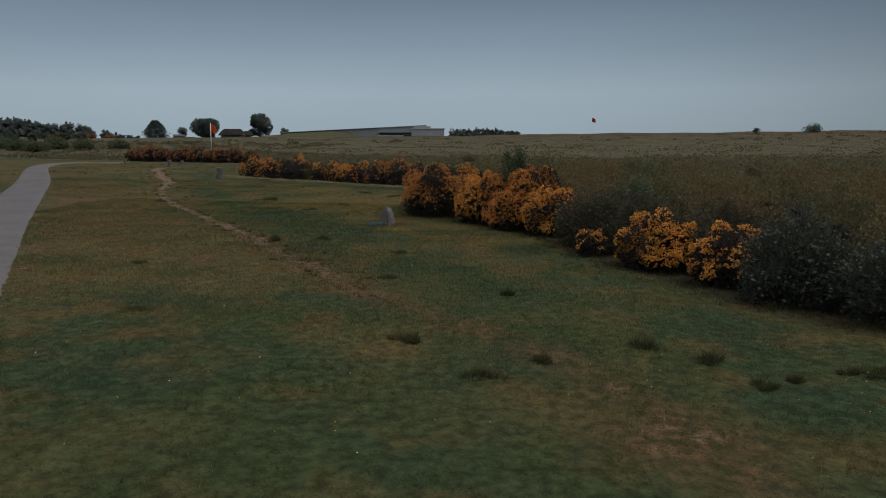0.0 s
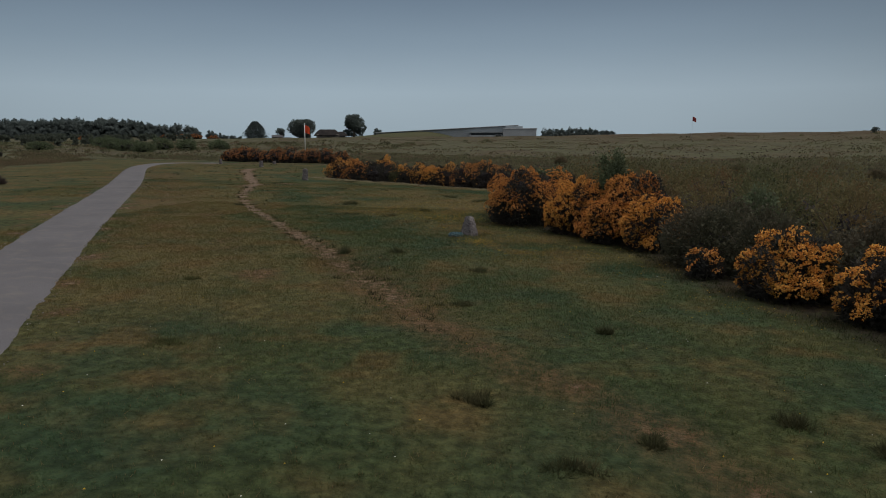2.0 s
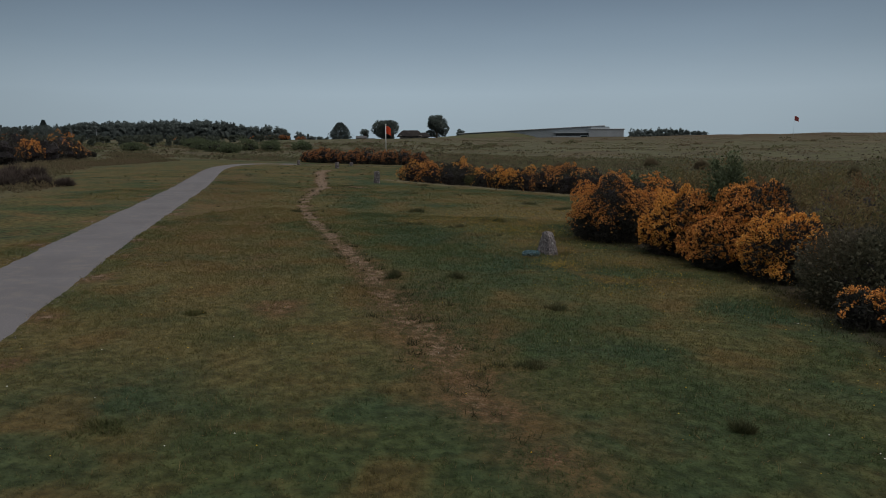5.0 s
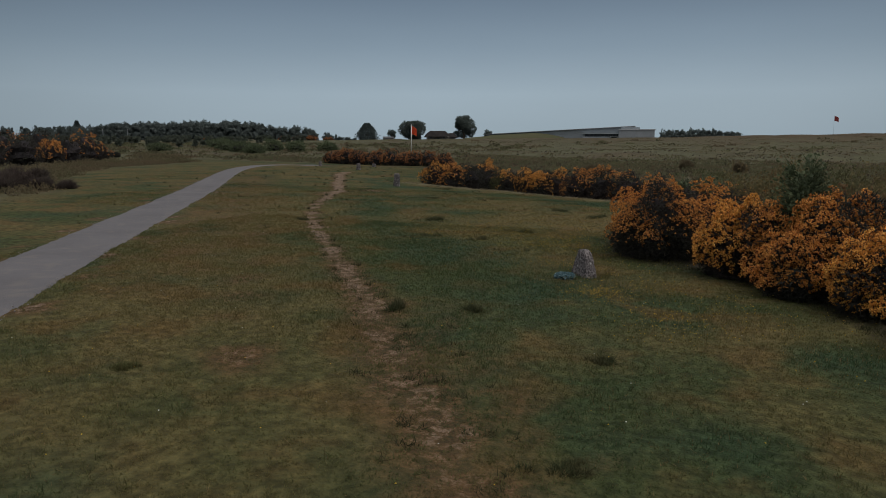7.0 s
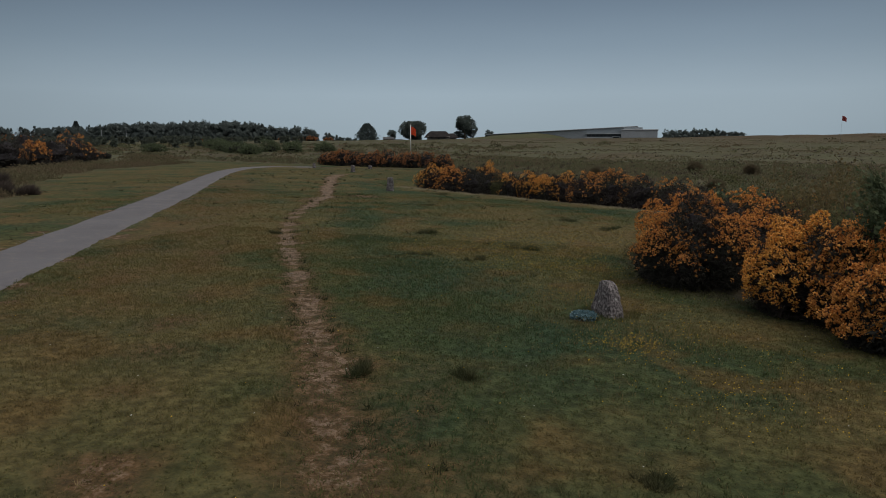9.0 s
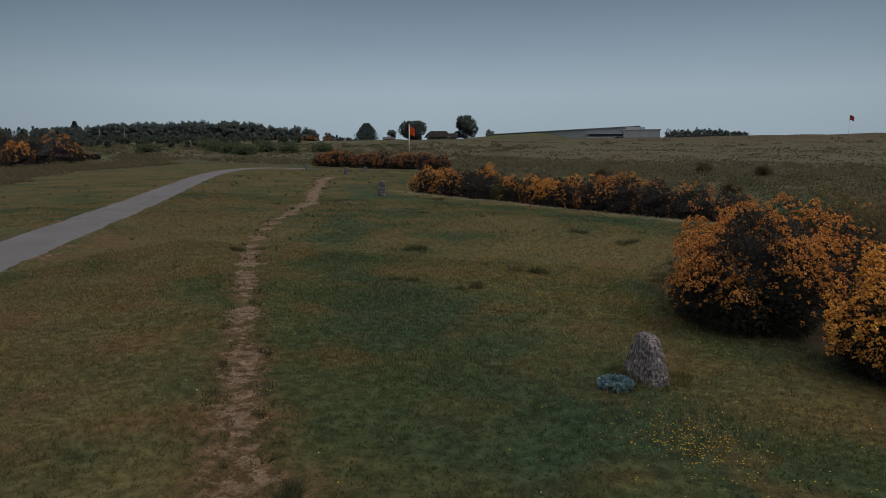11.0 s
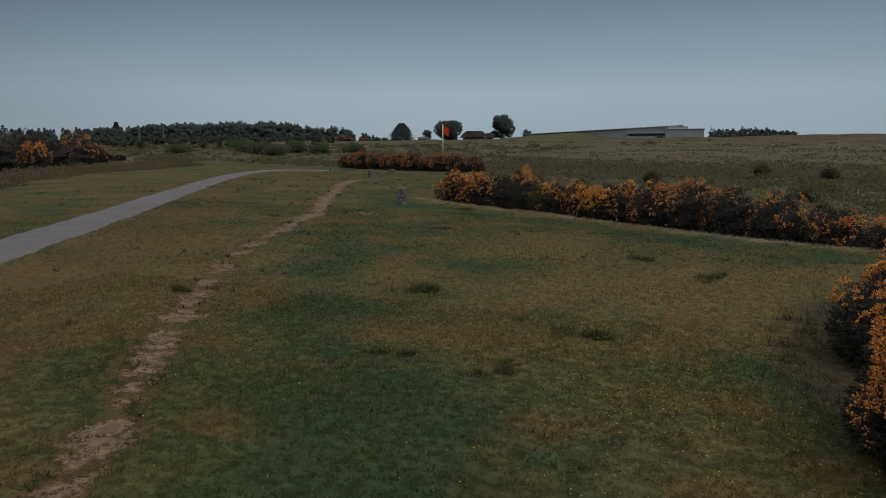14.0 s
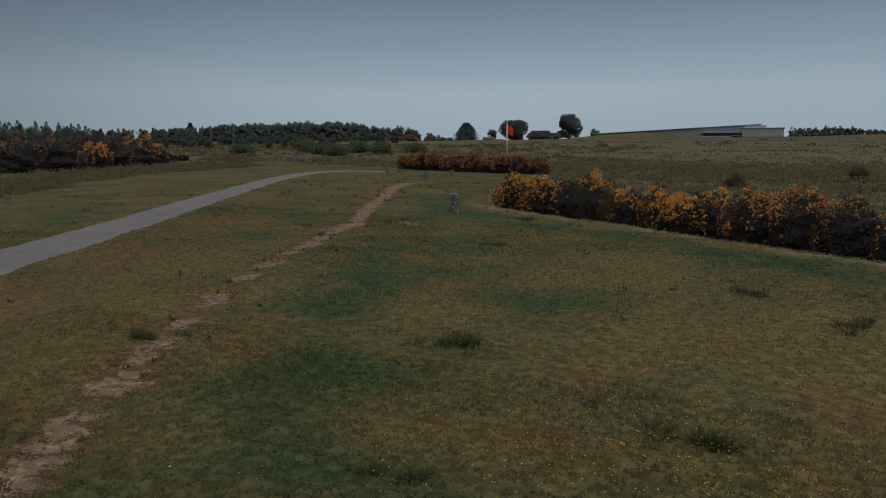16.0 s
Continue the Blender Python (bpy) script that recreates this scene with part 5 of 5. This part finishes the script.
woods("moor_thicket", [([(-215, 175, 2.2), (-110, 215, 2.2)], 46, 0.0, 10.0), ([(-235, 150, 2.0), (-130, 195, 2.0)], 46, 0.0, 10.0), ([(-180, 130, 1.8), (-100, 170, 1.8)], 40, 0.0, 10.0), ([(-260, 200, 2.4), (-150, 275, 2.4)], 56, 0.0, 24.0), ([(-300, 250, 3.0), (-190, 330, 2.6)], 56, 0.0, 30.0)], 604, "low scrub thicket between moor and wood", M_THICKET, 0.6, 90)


# ---------------------------------------------------------------- moor and turf cover
def scatter(x0, x1, y0, y1, n, r, keep):
    x, y = r.uniform(x0, x1, n), r.uniform(y0, y1, n)
    k = r.uniform(0, 1, n) < keep(x, y)
    return x[k], y[k]


def thinning(x0, x1, y0, y1, n, r, keep):
    """As scatter, but thinner and thinner towards y1."""
    x, y = r.uniform(x0, x1, n), y0 + (y1 - y0) * r.uniform(0, 1, n) ** 1.7
    k = r.uniform(0, 1, n) < keep(x, y)
    return x[k], y[k]


def clumps(x, y, r, k, length, width, spread, lift=0.0):
    P = np.stack([x, y, ground_height(x, y) + lift], -1)
    N = np.tile((0.0, 0.0, 1.0), (len(x), 1))
    P = np.repeat(P, k, 0)
    L = np.repeat(length, k) if np.ndim(length) else np.full(len(P), length)
    W = np.repeat(width, k) if np.ndim(width) else np.full(len(P), width)
    P[:, :2] += r.normal(size=(len(P), 2)) * (0.35 * L)[:, None]
    return sprigs(P, np.repeat(N, k, 0), L, W, 1, spread, r)


r = np.random.default_rng(71)
off_path = lambda x, y: (to_line(x, y, PATH_MID)[0] > 1.0)
moor_keep = lambda x, y: (moor_share(x, y) > 0.6) * off_path(x, y) * smooth(-0.9, 0.6, wavy(x, y, 51, 6.0))
xa, ya = scatter(-60, 60, 8, 110, 22000, r, moor_keep)
d = np.hypot(xa, ya - 15)
ob = new("heather", mesh_from("heather", *clumps(xa, ya, r, 7, 0.17 + 0.0014 * d, 0.012 + 0.0006 * d, 0.8), M_HEATHER))
tagged(ob, "brown heather covering the rough moor", "heather", kind="stuff")
xb, yb = scatter(-60, 60, 8, 110, 26000, r, lambda x, y: (moor_share(x, y) > 0.5) * off_path(x, y) * smooth(-0.3, 0.9, wavy(x, y, 52, 9.0)))
d = np.hypot(xb, yb - 15)
ob = new("moor_grass", mesh_from("moor_grass", *clumps(xb, yb, r, 8, 0.24 + 0.001 * d, 0.012 + 0.0006 * d, 0.35), M_MOORGRASS))
tagged(ob, "pale rough grass among the heather", "grass", kind="stuff")
for name, mat, n, seed, wide, k, size, label in (
        ("far_heather", M_HEATHER, 42000, 53, 22.0, 6, 0.42, "far brown heather on the rising moor"),
        ("far_dark_heather", M_DARKHEATH, 8000, 66, 14.0, 6, 0.45, "dark old heather in patches over the rising moor"),
        ("slope_heather", M_HEATHER, 0, 69, 9.0, 6, 0.34, "brown heather on the near slope of the moor"),
        ("slope_grass", M_MOORGRASS, 0, 70, 7.0, 7, 0.36, "olive tufts of grass on the near slope of the moor"),
        ("far_moor_grass", M_MOORGRASS, 40000, 67, 30.0, 6, 0.40, "far olive grass on the rising moor")):
    east = (lambda x: 0.25 + 0.75 * smooth(-70, 30, x)) if "heather" in name else (lambda x: 1.0 - 0.5 * smooth(-70, 30, x))
    xc, yc = scatter(-30, 90, 50, 130, 19000, r, lambda x, y: (moor_share(x, y) > 0.9) * smooth(-0.5, 0.6, wavy(x, y, seed, wide))) if not n else thinning(-150, 150, 84, 175 if "dark" in name else 300, n, r, lambda x, y: (moor_share(x, y) > 0.9) * east(x) * smooth(-0.3, 0.8, wavy(x, y, seed, wide)))
    d = np.hypot(xc, yc - 15)
    ob = new(name, mesh_from(name, *clumps(xc, yc, r, k, (size - 0.12) * np.clip(1.5 - d / 240, 0.35, 1.2), 0.03 + 0.0009 * d, 1.2), mat))
    tagged(ob, label, "heather" if "heather" in name else "grass", kind="stuff")
# dark heather and sallow scrub between the hedges and the rise
xd, yd = scatter(-30, 70, 26, 96, 5600, r, lambda x, y: (moor_share(x, y) > 0.9) * smooth(0.1, 0.8, wavy(x, y, 68, 4.5)))
d = np.hypot(xd, yd - 15)
ob = new("dark_heather", mesh_from("dark_heather", *clumps(xd, yd, r, 14, 0.26 + 0.002 * d, 0.014 + 0.0006 * d, 0.8), M_DARKHEATH))
tagged(ob, "dark old heather in patches on the moor", "heather", kind="stuff")

def cushions(x, y, r, width, height, per, leaf):
    """Low rounded scrub, many small leaves each."""
    k = np.repeat(np.arange(len(x)), per)
    u = unit(len(k), r)
    u[:, 2] = np.abs(u[:, 2])
    q = r.uniform(0.55, 1.05, len(k))
    P = np.stack([x[k] + u[:, 0] * width[k] * q, y[k] + u[:, 1] * width[k] * q, ground_height(x, y)[k] + u[:, 2] * height[k] * q], -1)
    return leaves(P, u + (0, 0, 0.5), leaf[k], r)


for name, mat, n, seed, label in (("moor_heather", M_HEATHER, 700, 81, "cushions of brown heather on the moor"), ("moor_scrub", M_GREENSCRUB, 420, 82, "olive scrub cushions scattered over the moor"), ("green_scrub", M_MOORGRASS, 700, 83, "tussocks of pale rough grass scattered over the moor")):
    rr = np.random.default_rng(seed)
    a1, b1 = scatter(-35, 75, 14, 120, n, rr, lambda x, y: (moor_share(x, y) > 0.9) * smooth(-0.8, 0.5, wavy(x, y, seed, 14.0)))
    a2, b2 = scatter(-150, -30, 30, 190, n, rr, lambda x, y: (moor_share(x, y) > 0.9) * off_path(x, y) * smooth(-0.8, 0.5, wavy(x, y, seed + 1, 16.0)))
    a3, b3 = scatter(-90, 160, 110, 230, n // 5, rr, lambda x, y: smooth(-0.6, 0.6, wavy(x, y, seed + 2, 30.0)))
    a, b = np.concatenate([a1, a2, a3]), np.concatenate([b1, b2, b3])
    d = np.hypot(a, b - 15)
    wdt = rr.uniform(0.35, 0.9, len(a)) * (1 + 0.004 * d)
    ob = new(name, mesh_from(name, *cushions(a, b, rr, wdt * 1.15, rr.uniform(0.2, 0.65, len(a)) * (1 - 0.0012 * d), 30, 0.07 + 0.0015 * d), mat))
    tagged(ob, label, "scrub", kind="stuff")

# broom scrub that thins out up the slope behind the near hedge
rr = np.random.default_rng(89)
a, b = scatter(2, 48, 24, 84, 900, rr, lambda x, y: (moor_share(x, y) > 0.9) * (to_line(x, y, HEDGE_EDGE)[0] > 3.0) * (0.15 + 0.6 * smooth(-0.2, 0.8, wavy(x, y, 74, 7.0))) * (1 - 0.75 * smooth(40, 80, y)))
d = np.hypot(a, b - 15)
ob = new("broom_scrub", mesh_from("broom_scrub", *cushions(a, b, rr, rr.uniform(0.5, 1.2, len(a)), rr.uniform(0.4, 1.15, len(a)), 80, 0.07 + 0.0012 * d), M_GREENBROOM))
tagged(ob, "olive broom scrub thinning out up the moor", "scrub", kind="stuff")

# knee-high heath along the edge of the turf beyond the path
rr = np.random.default_rng(87)
u = rr.uniform(0, 1, 700)
le = np.array(LEFT_EDGE)
al = np.concatenate([[0], np.cumsum(np.hypot(*np.diff(le, axis=0).T))])
q = al[2] + u * (al[-1] - al[2])
back = 0.6 + 15.0 * rr.uniform(0, 1, 700) ** 1.3
a, b = np.interp(q, al, le[:, 0]) - 0.78 * back + 1.6 * rr.normal(size=700), np.interp(q, al, le[:, 1]) + 0.62 * back + 1.6 * rr.normal(size=700)
ok = (moor_share(a, b) > 0.7) & (to_line(a, b, PATH_MID)[0] > 2.0)
a, b, back = a[ok], b[ok], back[ok]
tall = rr.uniform(0.12, 0.62, len(a)) * np.clip(0.35 + 0.12 * back, 0.35, 1.2)
ob = new("edge_heath", mesh_from("edge_heath", *cushions(a, b, rr, rr.uniform(0.6, 1.5, len(a)), tall, 66, np.full(len(a), 0.12)), M_HEATH))
tagged(ob, "brown olive heath along the edge of the turf", "heath", kind="stuff")


# undergrowth between the broom shrubs and on the moor close by
rr = np.random.default_rng(88)
a, b = scatter(-40, 26, -12, 42, 26000, rr, lambda x, y: (moor_share(x, y) > 0.75) * (0.25 + 0.75 * smooth(-0.6, 0.4, wavy(x, y, 64, 2.0))))
k = rr.uniform(0, 1, len(a)) < 0.55
ob = new("undergrowth", mesh_from("undergrowth", *clumps(a[k], b[k], rr, 8, rr.uniform(0.16, 0.42, k.sum()), 0.014, 0.7), M_HEATH))
tagged(ob, "brown undergrowth between the broom shrubs", "heath", kind="stuff")
ob = new("rough_grass", mesh_from("rough_grass", *clumps(a[~k], b[~k], rr, 8, rr.uniform(0.2, 0.45, (~k).sum()), 0.012, 0.4), M_MOORGRASS))
tagged(ob, "rough moor grass between the shrubs", "grass", kind="stuff")


def mark_lush(ob):
    """Gives a sward the same greener and drier places as the ground below it."""
    co = np.empty(len(ob.data.vertices) * 3, np.float32)
    ob.data.vertices.foreach_get("co", co)
    a = ob.data.attributes.new("lush", "FLOAT", "POINT")
    a.data.foreach_set("value", lush_share(co[0::3].astype(float), co[1::3].astype(float)).astype(np.float32))


# short turf: fine blades, thicker towards the walk
lawn = lambda x, y: (moor_share(x, y) < 0.5) * (to_line(x, y, PATH_MID)[0] > 0.86) * (1 - 0.85 * smooth(0.35, 0.75, wear_share(x, y))) * (1 - 0.8 * litter_shade_share(x, y))
xs, ys = [], []
for x0, x1, y0, y1, n in ((-9, 7, 3.5, 16, 58000), (-14, 4, 16, 30, 74000), (-24, 4, 30, 45, 30000), (-36, -2, 45, 75, 11000)):
    a, b = scatter(x0, x1, y0, y1, n, r, lawn)
    xs.append(a), ys.append(b)
xs, ys = np.concatenate(xs), np.concatenate(ys)
patch = 0.75 + 0.35 * wavy(xs, ys, 54, 3.5) + 0.25 * wavy(xs, ys, 55, 0.9)
ob = new("grass", mesh_from("grass", *clumps(xs, ys, r, 4, np.clip(0.052 * patch, 0.018, 0.12), 0.0048 + 0.00034 * np.clip(ys - 6, 0, 60), 0.6), M_GRASS))
tagged(ob, "short grass of the grazed turf", "grass", kind="stuff")
mark_lush(ob)

# ranker tufts
def tussock(x, y, width, height, mat, label, seed, turn):
    """A tussock: a few tufts grown together, with blades arching out of them."""
    rr = np.random.default_rng(seed)
    heart = rr.normal(size=(5, 2)) * (0.26 * width, 0.16 * width)
    n = 190
    k = rr.integers(0, 5, n)
    a, q = rr.uniform(0, 6.283, n), np.sqrt(rr.uniform(0, 1, n))
    P = np.stack([heart[k, 0] + 0.22 * width * q * np.cos(a), heart[k, 1] + 0.16 * width * q * np.sin(a), 0.12 * height * (1 - q * q)], -1)
    N = np.stack([0.8 * q * np.cos(a), 0.8 * q * np.sin(a), 1 - 0.3 * q], -1)
    N /= np.linalg.norm(N, axis=1)[:, None]
    ob = new("grass_tussock", mesh_from("grass_tussock", *sprigs(P, N, height * rr.uniform(0.6, 1.25, n), np.full(n, 0.008), 4, 0.45, rr), mat))
    ob.matrix_world = pose(x, y, gz(x, y) - 0.01, 0, 0, turn)
    return tagged(ob, label, "grass tussock", "dark tussocks on the turf")


for i, (x, y, w, h) in enumerate([(3.19, 8.36, 0.40, 0.12), (2.50, 8.95, 0.42, 0.12), (3.43, 7.44, 0.24, 0.09), (3.87, 7.65, 0.24, 0.09), (1.11, 12.08, 0.20, 0.12), (1.16, 8.23, 0.42, 0.09), (0.44, 7.60, 0.50, 0.10), (-0.50, 9.00, 0.34, 0.10), (4.95, 7.94, 0.36, 0.10), (-1.16, 13.38, 0.40, 0.09), (-4.60, 10.30, 0.50, 0.07), (-6.22, 14.38, 0.30, 0.08), (-4.39, 18.35, 0.36, 0.16), (-3.12, 18.50, 0.28, 0.13), (-1.09, 16.58, 0.34, 0.10), (-7.40, 30.90, 0.75, 0.16), (-4.28, 28.85, 0.65, 0.18), (-6.48, 27.00, 0.55, 0.11), (-2.48, 34.50, 0.80, 0.14), (-5.06, 26.87, 0.45, 0.10), (-4.10, 36.62, 0.80, 0.10), (-11.63, 29.14, 0.40, 0.09), (-10.36, 39.95, 0.80, 0.10), (-11.8, 46.2, 1.1, 0.12)]):
    dark = h > 0.085
    tussock(x, y, w * 1.15, h, M_TUSSOCK if dark else M_TUFT, "dark brown green tussock of rank grass on the turf" if dark else "flattened green tuft of rank grass on the turf", 700 + i, 23 * i)
a2, b2 = scatter(-34, 2, 24, 76, 2000, r, lambda x, y: lawn(x, y) * smooth(0.2, 0.9, wavy(x, y, 58, 3.5)))
a3, b3 = scatter(-26, 0, 11, 60, 60000, r, lambda x, y: smooth(0.10, 0.25, wear_share(x, y)) * (1 - smooth(0.4, 0.6, wear_share(x, y))) * smooth(0.0, 0.5, wavy(x, y, 65, 0.9)) * 0.75 * (to_line(x, y, TRAIL)[0] < 1.5) * (1 - 0.6 * smooth(26, 40, y)))
a2, b2 = np.concatenate([a2, a3]), np.concatenate([b2, b3])
d = np.clip(b2 - 20, 0, 60)
ob = new("rank_grass", mesh_from("rank_grass", *clumps(a2, b2, r, 12, 0.10 + 0.0016 * d, 0.009 + 0.0004 * d, 0.7), M_RANK))
tagged(ob, "dark rank grass dotted over the turf", "grass", kind="stuff")
a, b = scatter(-16, 7, 4, 46, 6500, r, lambda x, y: lawn(x, y) * (0.12 + smooth(0.3, 0.9, wavy(x, y, 56, 2.8))))
q, w = r.uniform(0, 6.283, 90), r.uniform(0.30, 0.52, 90)
tx, ty = np.concatenate([a, -1.80 + w * np.cos(q)]), np.concatenate([b, 22.38 + w * np.sin(q)])
ob = new("grass_tufts", mesh_from("grass_tufts", *clumps(tx, ty, r, 12, r.uniform(0.05, 0.11, len(tx)), 0.007, 0.5), M_TUFT))
tagged(ob, "dark ranker tufts of grass on the turf", "grass", kind="stuff")
mark_lush(ob)
# dry bents
a, b = scatter(-18, 7, 4, 46, 9000, r, lambda x, y: lawn(x, y) * smooth(0.0, 1.0, wavy(x, y, 57, 5.0)))
for x, y, q, n in ((-2.0, 23.4, 0.7, 260), (-2.6, 24.4, 0.8, 200), (-1.9, 21.2, 0.6, 160), (-1.0, 20.4, 0.4, 120), (0.6, 18.8, 0.9, 320), (1.2, 17.2, 0.8, 160), (-0.85, 21.3, 0.45, 380), (-2.7, 23.4, 0.45, 380), (-1.5, 20.7, 0.28, 130), (-4.6, 30.0, 2.2, 700), (-3.4, 34.0, 2.0, 500)):
    a, b = np.concatenate([a, x + r.normal(size=n) * q]), np.concatenate([b, y + r.normal(size=n) * q])
ob = new("dry_grass", mesh_from("dry_grass", *clumps(a, b, r, 3, 0.085, 0.0045, 0.4), M_STRAW))
tagged(ob, "dry straw coloured grass stalks in the turf", "grass", kind="stuff")
# trodden stubble on the trail
a, b = scatter(-26, 0, 11, 64, 90000, r, lambda x, y: smooth(0.12, 0.5, wear_share(x, y)) * (1 - 0.97 * smooth(17, 28, y)) * (0.35 + 0.65 * smooth(-0.3, 0.5, wavy(x, y, 63, 0.5))))
ob = new("trodden_grass", mesh_from("trodden_grass", *clumps(a, b, r, 4, 0.030 + 0.0004 * b, 0.005 + 0.00022 * b, 0.9), M_STUBBLE))
tagged(ob, "brown trodden grass along the worn trail", "grass", kind="stuff")
# rank grass where the turf runs in under the hedge
a, b = scatter(-4, 10, 6, 32, 60000, r, lambda x, y: (to_line(x, y, HEDGE_EDGE)[1] > 0) * smooth(0.06, 0.5, litter_shade_share(x, y)) * (0.2 + 0.8 * smooth(-0.4, 0.5, wavy(x, y, 39, 0.8))) * 0.55)
ob = new("hedge_foot_grass", mesh_from("hedge_foot_grass", *clumps(a, b, r, 9, r.uniform(0.07, 0.18, len(a)), 0.008, 0.6), M_RANK))
tagged(ob, "dark rank grass along the foot of the gorse hedge", "grass", kind="stuff")
# dry fringe along the bank
u = r.uniform(0, 1, 1500)
u = u[wavy(u * 30, u * 0, 59, 1.1) > -0.25]
bl = np.array(BANK)
al = np.concatenate([[0], np.cumsum(np.hypot(*np.diff(bl, axis=0).T))])
bx, by = np.interp(u * al[-1], al, bl[:, 0]) + r.normal(size=len(u)) * 0.12, np.interp(u * al[-1], al, bl[:, 1]) + r.normal(size=len(u)) * 0.12
ob = new("bank_grass", mesh_from("bank_grass", *clumps(bx, by, r, 6, 0.07, 0.012, 0.6), M_BENTS))
tagged(ob, "pale dry grass along the lip of the bank", "grass", kind="stuff")

# loose gravel along the edges of the path and on the worn trail
pm = np.array(PATH_MID, float)
al = np.concatenate([[0], np.cumsum(np.hypot(*np.diff(pm, axis=0).T))])
q = r.uniform(0, 1, 9000) * al[-1]
px, py = np.interp(q, al, pm[:, 0]) + r.uniform(-1.3, 1.3, 9000), np.interp(q, al, pm[:, 1])
e3 = to_line(px, py, PATH_MID)[0]
ok = (np.abs(e3 - 0.93) < 0.05 + 0.12 * r.uniform(0, 1, 9000) ** 2) & (py > 8) & (py < 48)
ga, gb = scatter(-18, -2, 17, 46, 60000, r, lambda x, y: smooth(0.45, 0.9, wear_share(x, y)) * (to_line(x, y, TRAIL)[0] < 0.5) * 0.45)
px, py, rise = np.concatenate([px[ok], ga]), np.concatenate([py[ok], gb]), np.concatenate([np.where(e3[ok] < 0.9, 0.036, 0.012), np.full(len(ga), 0.004)])
P = np.stack([px, py, ground_height(px, py) + rise], -1)
N = unit(len(P), r) * 0.5 + (0, 0, 1)
N /= np.linalg.norm(N, axis=1)[:, None]
ob = new("loose_gravel", mesh_from("loose_gravel", *buds(P, N, 0.013, 0.6, r), M_GRIT))
tagged(ob, "loose pale gravel at the path edges and on the worn trail", "gravel", kind="stuff")

# small flowers in the turf
fx, fy = [], []
for x, y, q, n in ((-1.4, 20.3, 0.32, 70), (-0.6, 21.3, 0.9, 110), (-4.3, 28.8, 1.4, 900), (-3.1, 26.4, 0.9, 700), (-3.0, 31.0, 2.2, 1100), (-5.8, 27.6, 1.0, 130), (-2.0, 22.4, 0.9, 70), (-4.4, 25.6, 0.25, 30), (-1.0, 25.0, 1.2, 160), (0.4, 19.4, 0.9, 260), (-0.3, 18.4, 0.6, 120), (-1.45, 20.35, 0.30, 240), (-2.68, 23.4, 0.45, 120), (-0.85, 21.3, 0.5, 60), (3.4, 13.6, 0.7, 70), (2.6, 17.0, 0.9, 80)):
    fx.append(x + r.normal(size=n) * q), fy.append(y + r.normal(size=n) * q)
a, b = scatter(-12, 6, 5, 40, 420, r, lawn)
fx, fy = np.concatenate(fx + [a]), np.concatenate(fy + [b])
ok = lawn(fx, fy) > 0.5
fx, fy = fx[ok], fy[ok]
P = np.stack([fx, fy, ground_height(fx, fy) + r.uniform(0.06, 0.11, len(fx))], -1)
N = unit(len(P), r) * 0.4 + (0, 0, 1)
N /= np.linalg.norm(N, axis=1)[:, None]
ob = new("yellow_flowers", mesh_from("yellow_flowers", *buds(P, N, np.where(fy < 22.5, 0.0088, 0.0082), 0.6, r), M_YELLOW))
tagged(ob, "tiny yellow wild flowers in the turf", "wild flowers", kind="stuff")
a, b = scatter(-12, 6, 4, 36, 260, r, lawn)
P = np.stack([a, b, ground_height(a, b) + 0.06], -1)
ob = new("white_flowers", mesh_from("white_flowers", *buds(P, np.tile((0.0, 0.0, 1.0), (len(a), 1)), 0.009, 0.5, r), M_DAISY))
tagged(ob, "tiny white daisies in the turf", "wild flowers", kind="stuff")
